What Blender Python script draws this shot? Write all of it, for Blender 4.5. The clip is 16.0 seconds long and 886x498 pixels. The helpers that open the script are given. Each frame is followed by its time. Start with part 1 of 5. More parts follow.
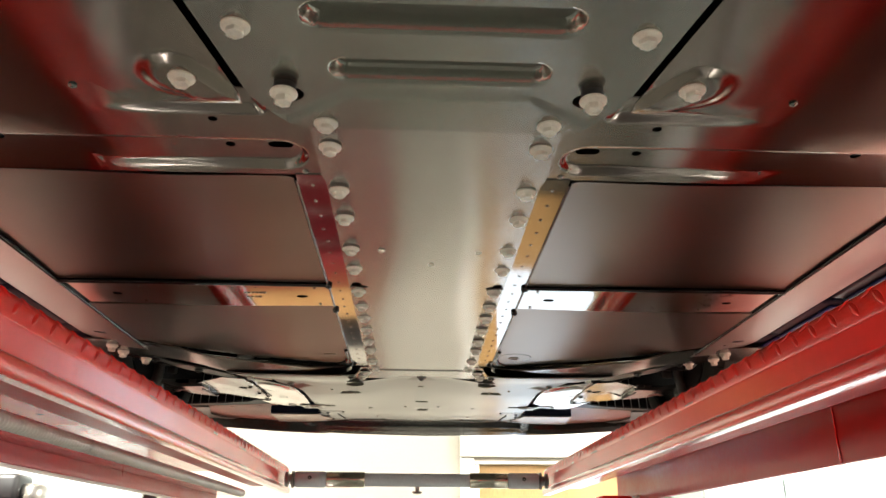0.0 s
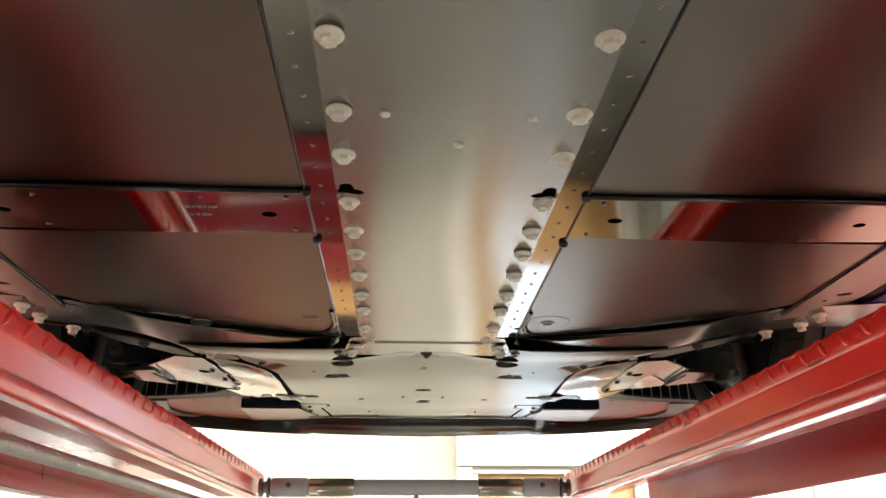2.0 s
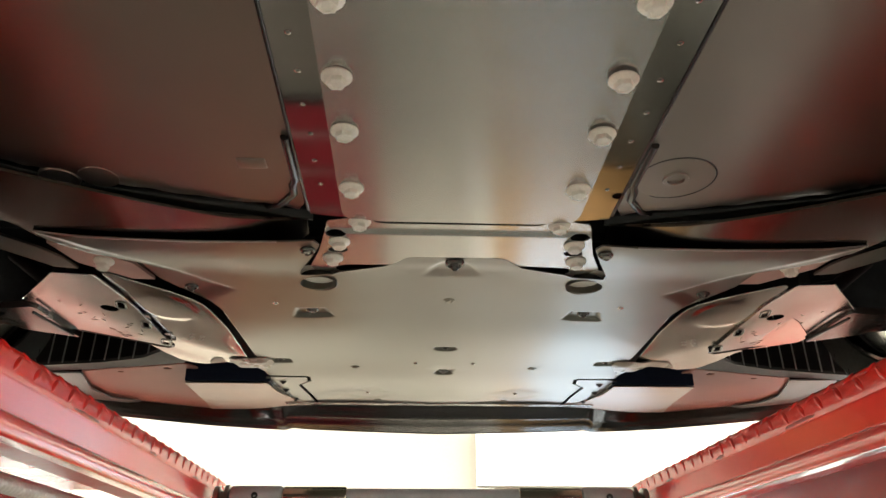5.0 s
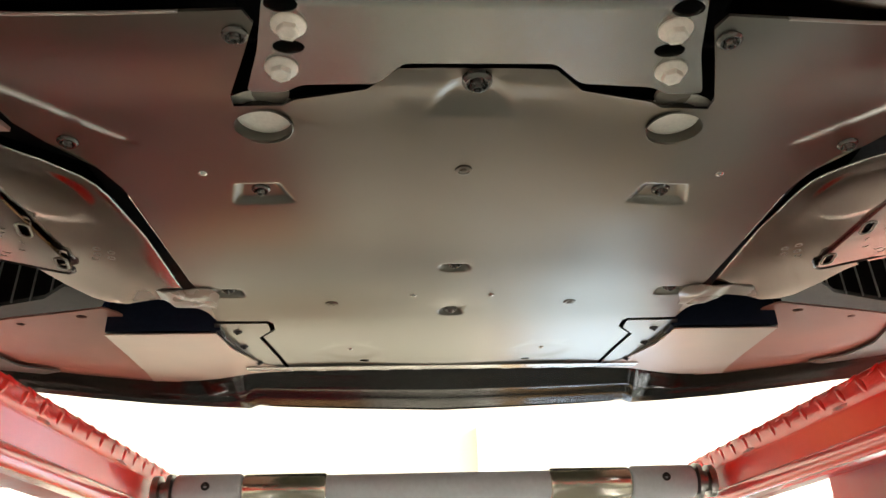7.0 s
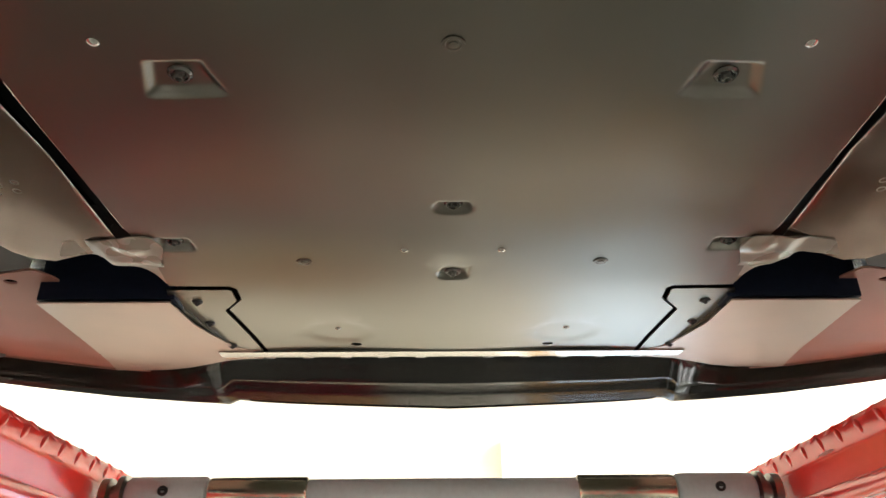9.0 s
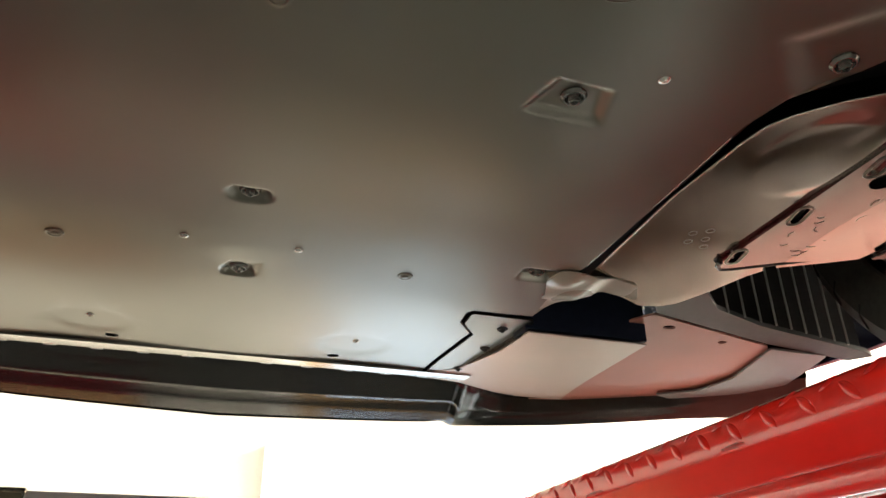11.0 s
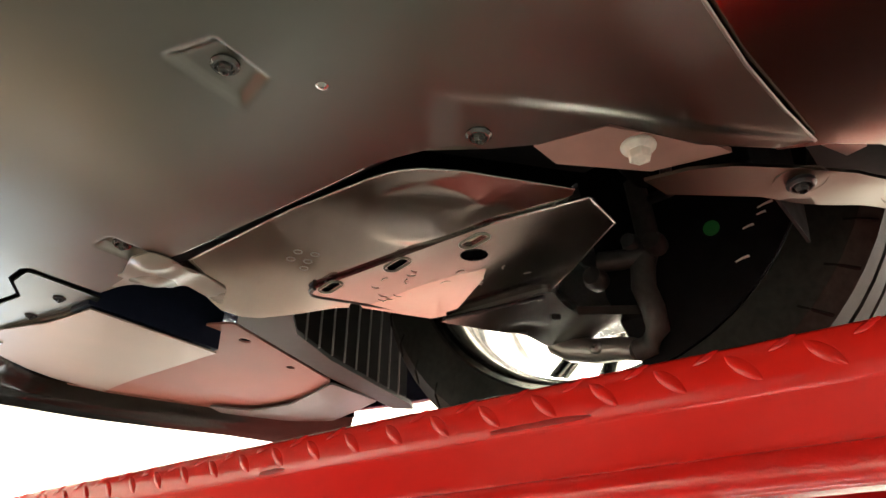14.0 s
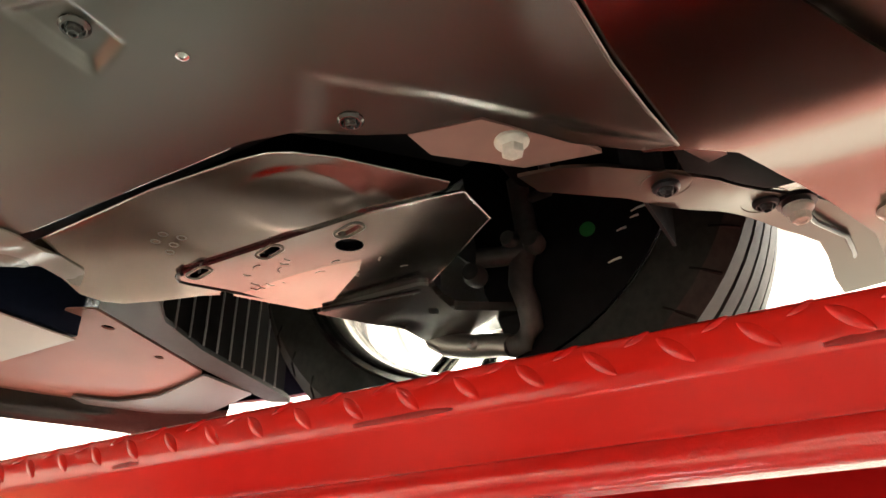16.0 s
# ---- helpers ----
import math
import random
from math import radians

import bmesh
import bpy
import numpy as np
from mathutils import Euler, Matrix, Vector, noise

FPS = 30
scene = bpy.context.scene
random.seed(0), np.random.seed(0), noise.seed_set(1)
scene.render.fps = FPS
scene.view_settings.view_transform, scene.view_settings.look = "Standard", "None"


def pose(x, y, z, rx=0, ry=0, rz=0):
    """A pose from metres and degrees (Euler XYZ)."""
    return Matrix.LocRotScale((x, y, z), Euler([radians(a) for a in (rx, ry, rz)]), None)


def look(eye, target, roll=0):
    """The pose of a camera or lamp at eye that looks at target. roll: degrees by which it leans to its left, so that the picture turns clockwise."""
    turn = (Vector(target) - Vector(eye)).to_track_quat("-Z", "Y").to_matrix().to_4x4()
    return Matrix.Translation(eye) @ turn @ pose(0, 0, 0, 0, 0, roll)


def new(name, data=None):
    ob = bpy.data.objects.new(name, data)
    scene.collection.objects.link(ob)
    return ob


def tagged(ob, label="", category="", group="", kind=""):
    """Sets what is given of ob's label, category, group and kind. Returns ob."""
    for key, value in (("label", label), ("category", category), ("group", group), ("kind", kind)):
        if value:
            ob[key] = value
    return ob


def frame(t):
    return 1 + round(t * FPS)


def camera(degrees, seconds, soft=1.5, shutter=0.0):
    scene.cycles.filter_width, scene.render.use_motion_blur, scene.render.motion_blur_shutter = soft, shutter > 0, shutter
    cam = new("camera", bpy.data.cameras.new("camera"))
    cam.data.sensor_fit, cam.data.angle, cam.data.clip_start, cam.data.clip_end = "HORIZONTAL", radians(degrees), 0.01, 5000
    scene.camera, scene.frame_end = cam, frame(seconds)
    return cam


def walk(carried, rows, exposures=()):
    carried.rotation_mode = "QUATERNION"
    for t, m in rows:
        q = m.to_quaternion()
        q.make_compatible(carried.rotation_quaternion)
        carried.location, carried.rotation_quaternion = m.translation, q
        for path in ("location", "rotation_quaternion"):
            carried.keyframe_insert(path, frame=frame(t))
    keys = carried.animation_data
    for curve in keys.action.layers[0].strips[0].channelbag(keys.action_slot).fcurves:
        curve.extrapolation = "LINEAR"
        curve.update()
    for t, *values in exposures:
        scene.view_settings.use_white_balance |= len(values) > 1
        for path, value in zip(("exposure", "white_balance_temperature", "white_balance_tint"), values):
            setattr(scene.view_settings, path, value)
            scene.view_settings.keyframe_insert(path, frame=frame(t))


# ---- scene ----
cam = camera(60.0, 16.0)
PATH = [
    (0, (-0.019, 0.066, 1.396), (0.051, 1.926, 2.128), 0.3),
    (0.5, (-0.022, 0.158, 1.392), (0.043, 2.01, 2.144), 0.5),
    (1, (-0.037, 0.277, 1.394), (0.037, 2.123, 2.159), 0.4),
    (1.5, (-0.05, 0.391, 1.399), (0.039, 2.237, 2.163), 0.1),
    (2, (-0.051, 0.478, 1.404), (0.055, 2.321, 2.172), -0.3),
    (2.5, (-0.048, 0.561, 1.403), (0.053, 2.399, 2.184), -0.5),
    (3, (-0.034, 0.674, 1.402), (0.047, 2.51, 2.191), -0.6),
    (3.5, (-0.026, 0.809, 1.409), (0.036, 2.643, 2.203), -0.6),
    (3.7, (-0.02, 0.857, 1.412), (0.03, 2.69, 2.207), -0.4),
    (5.8, (-0.081, 1.277, 1.423), (0.038, 3.079, 2.283), -0.7),
    (6, (-0.085, 1.319, 1.421), (0.043, 3.121, 2.279), -1.1),
    (6.5, (-0.082, 1.397, 1.421), (0.053, 3.198, 2.28), -1.7),
    (7, (-0.059, 1.5, 1.429), (0.052, 3.298, 2.296), -1.8),
    (7.5, (-0.042, 1.577, 1.437), (0.02, 3.369, 2.322), -1.7),
    (8, (-0.022, 1.631, 1.436), (-0.001, 3.414, 2.343), -1.0),
    (8.2, (-0.015, 1.653, 1.433), (-0.006, 3.431, 2.347), -0.7),
    (10.3, (-0.019, 1.754, 1.469), (0.29, 3.507, 2.385), -0.9),
    (10.5, (-0.019, 1.762, 1.472), (0.368, 3.497, 2.389), -1.0),
    (11, (-0.015, 1.782, 1.483), (0.549, 3.468, 2.397), -0.8),
    (11.5, (-0.018, 1.8, 1.488), (0.742, 3.404, 2.411), -0.6),
    (12, (-0.021, 1.806, 1.491), (0.91, 3.316, 2.415), 0.0),
    (12.5, (-0.019, 1.811, 1.494), (1.075, 3.204, 2.422), 0.4),
    (13, (-0.014, 1.813, 1.492), (1.205, 3.09, 2.431), 0.8),
    (13.5, (-0.006, 1.814, 1.492), (1.307, 2.99, 2.438), 0.8),
    (14, (0.003, 1.815, 1.491), (1.38, 2.912, 2.44), 0.9),
    (14.5, (0.009, 1.815, 1.491), (1.44, 2.841, 2.44), 0.7),
    (15, (0.011, 1.809, 1.493), (1.483, 2.774, 2.442), 0.0),
    (15.5, (0.016, 1.801, 1.492), (1.516, 2.724, 2.44), -0.3),
    (16, (0.024, 1.804, 1.491), (1.55, 2.688, 2.434), -0.8),
]
EXPOSURES = [(0, 0.76), (1.0, 0.80), (2.0, 0.80), (3.5, 0.80), (6.0, 0.92), (7.0, 1.02), (8.0, 1.05), (10.0, 0.93), (11.5, 0.96), (13.0, 1.14), (16.0, 1.42)]
walk(cam, [(t, look(eye, target, roll)) for t, eye, target, roll in PATH], EXPOSURES)

# ---- world and light ----
world = bpy.data.worlds.new("workshop_world")
scene.world = world
world.use_nodes = True
world.node_tree.nodes["Background"].inputs[0].default_value = (0.9, 0.93, 1.0, 1)
world.node_tree.nodes["Background"].inputs[1].default_value = 0.25
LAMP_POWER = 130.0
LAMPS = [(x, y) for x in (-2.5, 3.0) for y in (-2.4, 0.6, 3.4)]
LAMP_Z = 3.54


# ---- materials ----
def mat(name, colour, rough=0.5, metal=0.0, noise_scale=0.0, noise_amt=0.0, rough_var=0.0, bump=0.0, bump_scale=200.0,
        stretch=(1, 1, 1), coat=0.0, aniso=0.0, grain=(0, 1, 0), stain=0.0, stain_scale=4.0, random_amt=0.0, spec=0.5, ior=1.5):
    """A principled surface with grain (fine) and stains (coarse)."""
    m = bpy.data.materials.new(name)
    m.use_nodes = True
    nt = m.node_tree
    bsdf = nt.nodes["Principled BSDF"]
    bsdf.inputs["Base Color"].default_value = (*colour, 1)
    bsdf.inputs["Roughness"].default_value = rough
    bsdf.inputs["Metallic"].default_value = metal
    bsdf.inputs["IOR"].default_value = ior
    bsdf.inputs["Coat Weight"].default_value = coat
    bsdf.inputs["Coat Roughness"].default_value = 0.12
    bsdf.inputs["Specular IOR Level"].default_value = spec
    if aniso:
        bsdf.inputs["Anisotropic"].default_value = aniso
        tan = nt.nodes.new("ShaderNodeCombineXYZ")
        for k in range(3):
            tan.inputs[k].default_value = grain[k]
        nt.links.new(tan.outputs[0], bsdf.inputs["Tangent"])
    geo = nt.nodes.new("ShaderNodeNewGeometry")
    mapping = nt.nodes.new("ShaderNodeMapping")
    mapping.inputs["Scale"].default_value = stretch
    nt.links.new(geo.outputs["Position"], mapping.inputs["Vector"])

    def noise_node(scale, detail, source):
        n = nt.nodes.new("ShaderNodeTexNoise")
        n.inputs["Scale"].default_value, n.inputs["Detail"].default_value = scale, detail
        nt.links.new(source, n.inputs["Vector"])
        return n.outputs[0]

    def ramp(value, a, b, lo, hi):
        r = nt.nodes.new("ShaderNodeMapRange")
        for k, v in zip(("From Min", "From Max", "To Min", "To Max"), (a, b, lo, hi)):
            r.inputs[k].default_value = v
        nt.links.new(value, r.inputs["Value"])
        return r.outputs[0]

    def times(a, b):
        n = nt.nodes.new("ShaderNodeMath")
        n.operation = "MULTIPLY"
        nt.links.new(a, n.inputs[0]), nt.links.new(b, n.inputs[1])
        return n.outputs[0]

    value = None
    fine = noise_node(noise_scale or 60, 6, mapping.outputs[0])
    coarse = noise_node(stain_scale, 2, geo.outputs["Position"])
    if noise_amt:
        value = ramp(fine, 0.15, 0.85, 1 - 1.7 * noise_amt, 1 + 1.7 * noise_amt)
    if stain:
        s = ramp(coarse, 0.15, 0.85, 1 - 2.2 * stain, 1 + 1.6 * stain)
        value = times(value, s) if value else s
    if random_amt:
        info = nt.nodes.new("ShaderNodeObjectInfo")
        r = ramp(info.outputs["Random"], 0, 1, 1 - random_amt, 1 + random_amt)
        value = times(value, r) if value else r
    if value:
        mix = nt.nodes.new("ShaderNodeVectorMath")
        mix.operation = "SCALE"
        mix.inputs[0].default_value = colour
        nt.links.new(value, mix.inputs["Scale"])
        nt.links.new(mix.outputs[0], bsdf.inputs["Base Color"])
    if rough_var:
        broad = ramp(coarse, 0.1, 0.9, rough * (1 - 2 * rough_var), rough * (1 + 2 * rough_var))
        if bump:
            broad = times(ramp(fine, 0.3, 0.7, 1 - rough_var * 0.5, 1 + rough_var * 0.5), broad)
        nt.links.new(broad, bsdf.inputs["Roughness"])
    if bump:
        b = nt.nodes.new("ShaderNodeBump")
        b.inputs["Strength"].default_value, b.inputs["Distance"].default_value = bump, 0.001
        nt.links.new(noise_node(bump_scale, 3, mapping.outputs[0]), b.inputs["Height"])
        nt.links.new(b.outputs[0], bsdf.inputs["Normal"])
    return m


PAN = mat("coated_aluminium", (0.255, 0.214, 0.184), 0.31, 1.0, 90, 0.0, 0.03, 0.0, 300, (6, 0.6, 1), aniso=0.5, stain=0.05, stain_scale=5)
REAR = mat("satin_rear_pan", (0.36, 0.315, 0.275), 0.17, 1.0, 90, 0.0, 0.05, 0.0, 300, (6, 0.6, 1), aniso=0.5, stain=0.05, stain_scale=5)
GLOSS = mat("rolled_aluminium", (0.36, 0.33, 0.30), 0.06, 1.0, 90, 0.0, 0.15, 0.0, 200, (1, 4, 1), stain=0.06, stain_scale=9)
BULKHEAD = mat("polished_bulkhead", (0.21, 0.180, 0.160), 0.18, 1.0, 90, 0.0, 0.1, 0.0, 200, stain=0.06, stain_scale=7)
COVER = mat("brushed_aluminium", (0.44, 0.432, 0.41), 0.21, 0.85, 120, 0.0, 0.05, 0.0, 400, (8, 0.5, 1), aniso=0.75, stain=0.04, stain_scale=5, ior=3.0)
SHEAR = mat("coated_shear_panel", (0.36, 0.36, 0.325), 0.20, 0.85, 120, 0.0, 0.05, 0.0, 400, (8, 0.5, 1), aniso=0.6, stain=0.04, stain_scale=5, ior=2.4)
TRAY = mat("satin_undertray", (0.155, 0.151, 0.129), 0.31, 1.0, 40, 0.0, 0.03, 0.0, 120, aniso=0.6, grain=(1, 0, 0), stain=0.06, stain_scale=5)
SHIELD = mat("aluminised_shield", (0.50, 0.455, 0.415), 0.10, 1.0, 45, 0.0, 0.2, 0.0, 90, stain=0.06, stain_scale=12)
SLOTTED = mat("dark_aluminised_plate", (0.25, 0.226, 0.208), 0.15, 1.0, 45, 0.0, 0.2, 0.0, 90, stain=0.08, stain_scale=12)
BRACKET = mat("bare_aluminium", (0.60, 0.58, 0.55), 0.20, 1.0, 60, 0.0, 0.2, 0.0, 150, stain=0.1, stain_scale=15)
BOLT = mat("cream_zinc", (0.86, 0.84, 0.75), 0.38, 0.0, 300, 0.06, 0.15, 0.05, 900, random_amt=0.08)
STEEL = mat("dull_steel", (0.33, 0.32, 0.31), 0.35, 1.0, 200, 0.1, 0.2, random_amt=0.1)
DARK = mat("black_plastic", (0.018, 0.018, 0.02), 0.42, 0.0, 200, 0.15, 0.2, 0.08, 600)
NAVY = mat("blue_black_plastic", (0.012, 0.018, 0.036), 0.40, 0.0, 150, 0.1, 0.2, 0.06, 500, spec=0.12)
LIP = mat("black_bumper", (0.012, 0.012, 0.012), 0.16, 0.0, 150, 0.0, 0.1, 0.0, 500, ior=1.8)
DARK_WALL = mat("dark_grey_wall", (0.085, 0.088, 0.082), 0.5, 0.0, 90, 0.05, 0.1, 0.06, 250, stain=0.05, stain_scale=2)
GREY_WALL = mat("grey_wall", (0.52, 0.485, 0.43), 0.6, 0.0, 90, 0.03, 0.1, 0.06, 250, stain=0.04, stain_scale=2)
SEAL = mat("black_sealer", (0.01, 0.01, 0.01), 0.2, 0.0, 100, 0.2, 0.2, 0.08, 300)
# near-black, also for plates and boxes added to keep recesses dark
CAVITY = mat("recess_black", (0.010, 0.010, 0.011), 0.6, 0.0, 50, 0.3, 0.2, 0.2, 100, spec=0.08)
RUBBER = mat("tyre_rubber", (0.036, 0.039, 0.036), 0.62, 0.0, 120, 0.2, 0.15, 0.12, 400, stain=0.2, stain_scale=14, spec=0.08)
RIM = mat("polished_rim", (0.52, 0.52, 0.49), 0.14, 1.0, 100, 0.04, 0.2)
DISC = mat("brake_iron", (0.42, 0.41, 0.40), 0.32, 1.0, 250, 0.1, 0.2)
CAST = mat("cast_aluminium", (0.075, 0.075, 0.070), 0.45, 0.3, 120, 0.2, 0.2, 0.25, 250)
BODY = mat("dark_blue_paint", (0.012, 0.020, 0.055), 0.22, 0.1, 300, 0.08, 0.1, coat=0.8)
DUCT = mat("dark_grey_plastic", (0.036, 0.042, 0.040), 0.40, 0.0, 120, 0.1, 0.2, 0.05, 400, spec=0.12)
SLAT = mat("grey_slat", (0.22, 0.23, 0.22), 0.4, 0.0, 120, 0.08, 0.2)
GREY_TRIM = mat("grey_plastic", (0.13, 0.150, 0.146), 0.35, 0.0, 120, 0.08, 0.2, 0.05, 400)
RED = mat("red_paint", (0.86, 0.020, 0.013), 0.22, 0.0, 70, 0.02, 0.1, 0.0, 160, stain=0.02, stain_scale=9, spec=0.5, coat=0.25)
RED_DARKER = mat("darker_red", (0.42, 0.008, 0.008), 0.34, 0.0, 70, 0.05, 0.15, 0.02, 160, stain=0.08, stain_scale=6, spec=0.18)
RED_GLOSS = mat("glossy_red_paint", (0.80, 0.014, 0.012), 0.12, 0.0, 70, 0.03, 0.2, 0.0, 160, stain=0.04, stain_scale=9, coat=0.8)
RED_RAIL = mat("orange_peel_red_paint", (0.84, 0.016, 0.013), 0.16, 0.0, 70, 0.03, 0.15, 0.5, 420, stain=0.04, stain_scale=9, coat=1.0)
SCRAPED = mat("scraped_red_paint", (0.45, 0.016, 0.012), 0.5, 0.0, 90, 0.3, 0.2, 0.4, 200)
ROLLER = mat("grey_painted_steel", (0.60, 0.65, 0.70), 0.4, 0.0, 150, 0.05, 0.2, 0.05, 400, stain=0.05, stain_scale=8)
CHROME = mat("zinc_sleeve", (0.62, 0.58, 0.48), 0.2, 1.0, 90, 0.08, 0.3, 0.05, 200, (1, 8, 8))
ROPE = mat("spiral_hose", (0.62, 0.61, 0.57), 0.36, 0.2, 300, 0.08, 0.2, 0.02, 600, stain=0.1, stain_scale=8)
PLATE = mat("pale_deck_plate", (0.345, 0.290, 0.255), 0.45, 0.0, 60, 0.08, 0.2, 0.05, 150, stain=0.12, stain_scale=14, spec=0.15)
WALL = mat("cream_wall", (0.47, 0.45, 0.385), 0.7, 0.0, 90, 0.03, 0.1, 0.06, 250, stain=0.03, stain_scale=2)
TRIM = mat("white_trim", (0.80, 0.79, 0.74), 0.45, 0.0, 120, 0.02, 0.1, 0.03, 300)
WOOD = mat("oak_veneer", (0.50, 0.31, 0.13), 0.45, 0.0, 30, 0.16, 0.15, 0.05, 60, (9, 1, 0.8), stain=0.08, stain_scale=5)
FLOOR = mat("epoxy_floor", (0.045, 0.046, 0.040), 0.13, 0.0, 25, 0.06, 0.3, 0.04, 60, stain=0.12, stain_scale=1.2, ior=1.6)
CEIL = mat("ceiling_board", (0.75, 0.74, 0.70), 0.8, 0.0, 80, 0.04, 0.1, 0.1, 200)
TEAL = mat("pale_grey_steel", (0.50, 0.56, 0.55), 0.4, 0.0, 80, 0.04, 0.1, 0.03, 200)
BIN = mat("pale_plastic", (0.66, 0.72, 0.78), 0.35, 0.0, 80, 0.03, 0.1, 0.02, 200)
DECK = mat("worn_deck", (0.30, 0.07, 0.055), 0.34, 0.0, 40, 0.12, 0.2, 0.05, 150, stain=0.15, stain_scale=8, spec=0.3)
ARM = mat("black_coated_steel", (0.16, 0.165, 0.155), 0.24, 0.7, 60, 0.0, 0.2, stain=0.1, stain_scale=12)
CHEST = mat("dark_red_paint", (0.12, 0.006, 0.012), 0.35, 0.0, 70, 0.05, 0.1)
# pink base colour stands in for the red lift reflected in the panel
SKIN = mat("red_tinted_skin", (0.46, 0.22, 0.175), 0.38, 0.0, 40, 0.0, 0.1, stain=0.10, stain_scale=7, spec=0.15)
# pad's pink is the lift's red reflection put into the colour
PAD = mat("red_tinted_pad", (0.50, 0.31, 0.26), 0.38, 0.0, 60, 0.05, 0.1, stain=0.06, stain_scale=20)
# warm base imitates salmon light off the runway, reflected in the box floor
BOX_PAN = mat("satin_box_floor", (0.52, 0.40, 0.335), 0.36, 0.35, 60, 0.0, 0.08, stain=0.06, stain_scale=10)
DULL = mat("dull_aluminium", (0.34, 0.32, 0.295), 0.35, 0.8, 40, 0.0, 0.08, stain=0.06, stain_scale=10)
PALE = mat("pale_plastic_tab", (0.30, 0.275, 0.225), 0.28, 0.0, 60, 0.04, 0.1, stain=0.06, stain_scale=20, ior=1.7)
SKIRT_EDGE = mat("blue_skirt_edge", (0.03, 0.05, 0.20), 0.35, 0.0, 80, 0.05, 0.1, spec=0.2)
INK = mat("grey_ink", (0.25, 0.22, 0.19), 0.6, 0.0, 80, 0.1)
MARK = mat("green_mark", (0.02, 0.22, 0.045), 0.6, 0.0, 80, 0.1)
GLASS = mat("window_glass", (1, 1, 1), 0.0)
GLASS.node_tree.nodes["Principled BSDF"].inputs["Transmission Weight"].default_value = 1.0
GLASS.node_tree.nodes["Principled BSDF"].inputs["IOR"].default_value = 1.02
DAYLIGHT = bpy.data.materials.new("daylight")
DAYLIGHT.use_nodes = True
DAYLIGHT.node_tree.nodes["Principled BSDF"].inputs["Emission Color"].default_value = (0.72, 0.86, 1.0, 1)
DAYLIGHT.node_tree.nodes["Principled BSDF"].inputs["Emission Strength"].default_value = 1.6
GLOW = bpy.data.materials.new("lamp_diffuser")
GLOW.use_nodes = True
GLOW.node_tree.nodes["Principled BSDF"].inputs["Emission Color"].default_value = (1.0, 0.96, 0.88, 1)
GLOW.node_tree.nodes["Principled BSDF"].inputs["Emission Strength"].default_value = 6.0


# ---- building tools ----
def link(name, data, material, parent=None, label="", smooth=True, angle=62):
    if isinstance(data, bmesh.types.BMesh):
        me = bpy.data.meshes.new(name)
        bmesh.ops.recalc_face_normals(data, faces=data.faces)
        data.to_mesh(me)
        data.free()
    else:
        me = data
    if not me.materials:
        me.materials.append(material)
    if smooth:
        me.shade_smooth()
        me.set_sharp_from_angle(angle=radians(angle))
    ob = new(name, me)
    if parent:
        ob.parent = parent
    if label:
        ob["label"] = label
    return ob


def part(name, bm, material, parent, label="", smooth=True, angle=62):
    return link(name, bm, material, parent, label, smooth, angle)


def thing(name, label, category, group="", kind="", at=(0, 0, 0)):
    ob = new(name)
    ob.location = at
    ob.empty_display_size = 0.1
    return tagged(ob, label, category, group, kind)


def box_bm(x0, x1, y0, y1, z0, z1, bevel=0.0, bm=None, seg=2):
    own = bm is None
    bm = bm or bmesh.new()
    vs = bmesh.ops.create_cube(bm, size=1)["verts"]
    for v in vs:
        v.co = Vector(((x0 + x1) / 2 + v.co.x * (x1 - x0), (y0 + y1) / 2 + v.co.y * (y1 - y0), (z0 + z1) / 2 + v.co.z * (z1 - z0)))
    if bevel:
        es = {e for v in vs for e in v.link_edges}
        bmesh.ops.bevel(bm, geom=list(es), offset=bevel, segments=seg, affect="EDGES", profile=0.5)
    return bm


def lathe(profile, axis="z", n=24, bm=None, centre=(0, 0, 0), cap=True):
    """A closed turned body from (radius, height) pairs."""
    bm = bm or bmesh.new()
    rings = []
    for r, h in profile:
        ring = []
        for i in range(n):
            a = 2 * math.pi * i / n
            p = (r * math.cos(a), r * math.sin(a), h)
            if axis == "x":
                p = (h, r * math.cos(a), r * math.sin(a))
            elif axis == "y":
                p = (r * math.cos(a), h, r * math.sin(a))
            ring.append(bm.verts.new(Vector(p) + Vector(centre)))
        rings.append(ring)
    for a, b in zip(rings, rings[1:]):
        for i in range(n):
            bm.faces.new((a[i], a[(i + 1) % n], b[(i + 1) % n], b[i]))
    for ring in (rings[0], rings[-1]) if cap else ():
        if (ring[0].co - ring[n // 2].co).length > 1e-6:
            bm.faces.new(ring)
    return bm


def inside(p, poly):
    x, y = p
    hit = False
    for (x0, y0), (x1, y1) in zip(poly, poly[1:] + poly[:1]):
        if (y0 > y) != (y1 > y) and x < (x1 - x0) * (y - y0) / (y1 - y0) + x0:
            hit = not hit
    return hit


def ring(x, y, rx, ry=None, n=20, turn=0.0):
    ry = ry or rx
    c, s = math.cos(turn), math.sin(turn)
    out = []
    for i in range(n):
        a = 2 * math.pi * i / n
        u, v = rx * math.cos(a), ry * math.sin(a)
        out.append((x + u * c - v * s, y + u * s + v * c))
    return out


def slot(x, y, half, r, turn=0.0, n=8):
    """A rounded slot outline of half length and radius."""
    c, s = math.cos(turn), math.sin(turn)
    pts = []
    for side, a0 in ((1, -math.pi / 2), (-1, math.pi / 2)):
        for i in range(n + 1):
            a = a0 + math.pi * i / n
            pts.append((side * half + r * math.cos(a), r * math.sin(a)))
    return [(x + u * c - v * s, y + u * s + v * c) for u, v in pts]


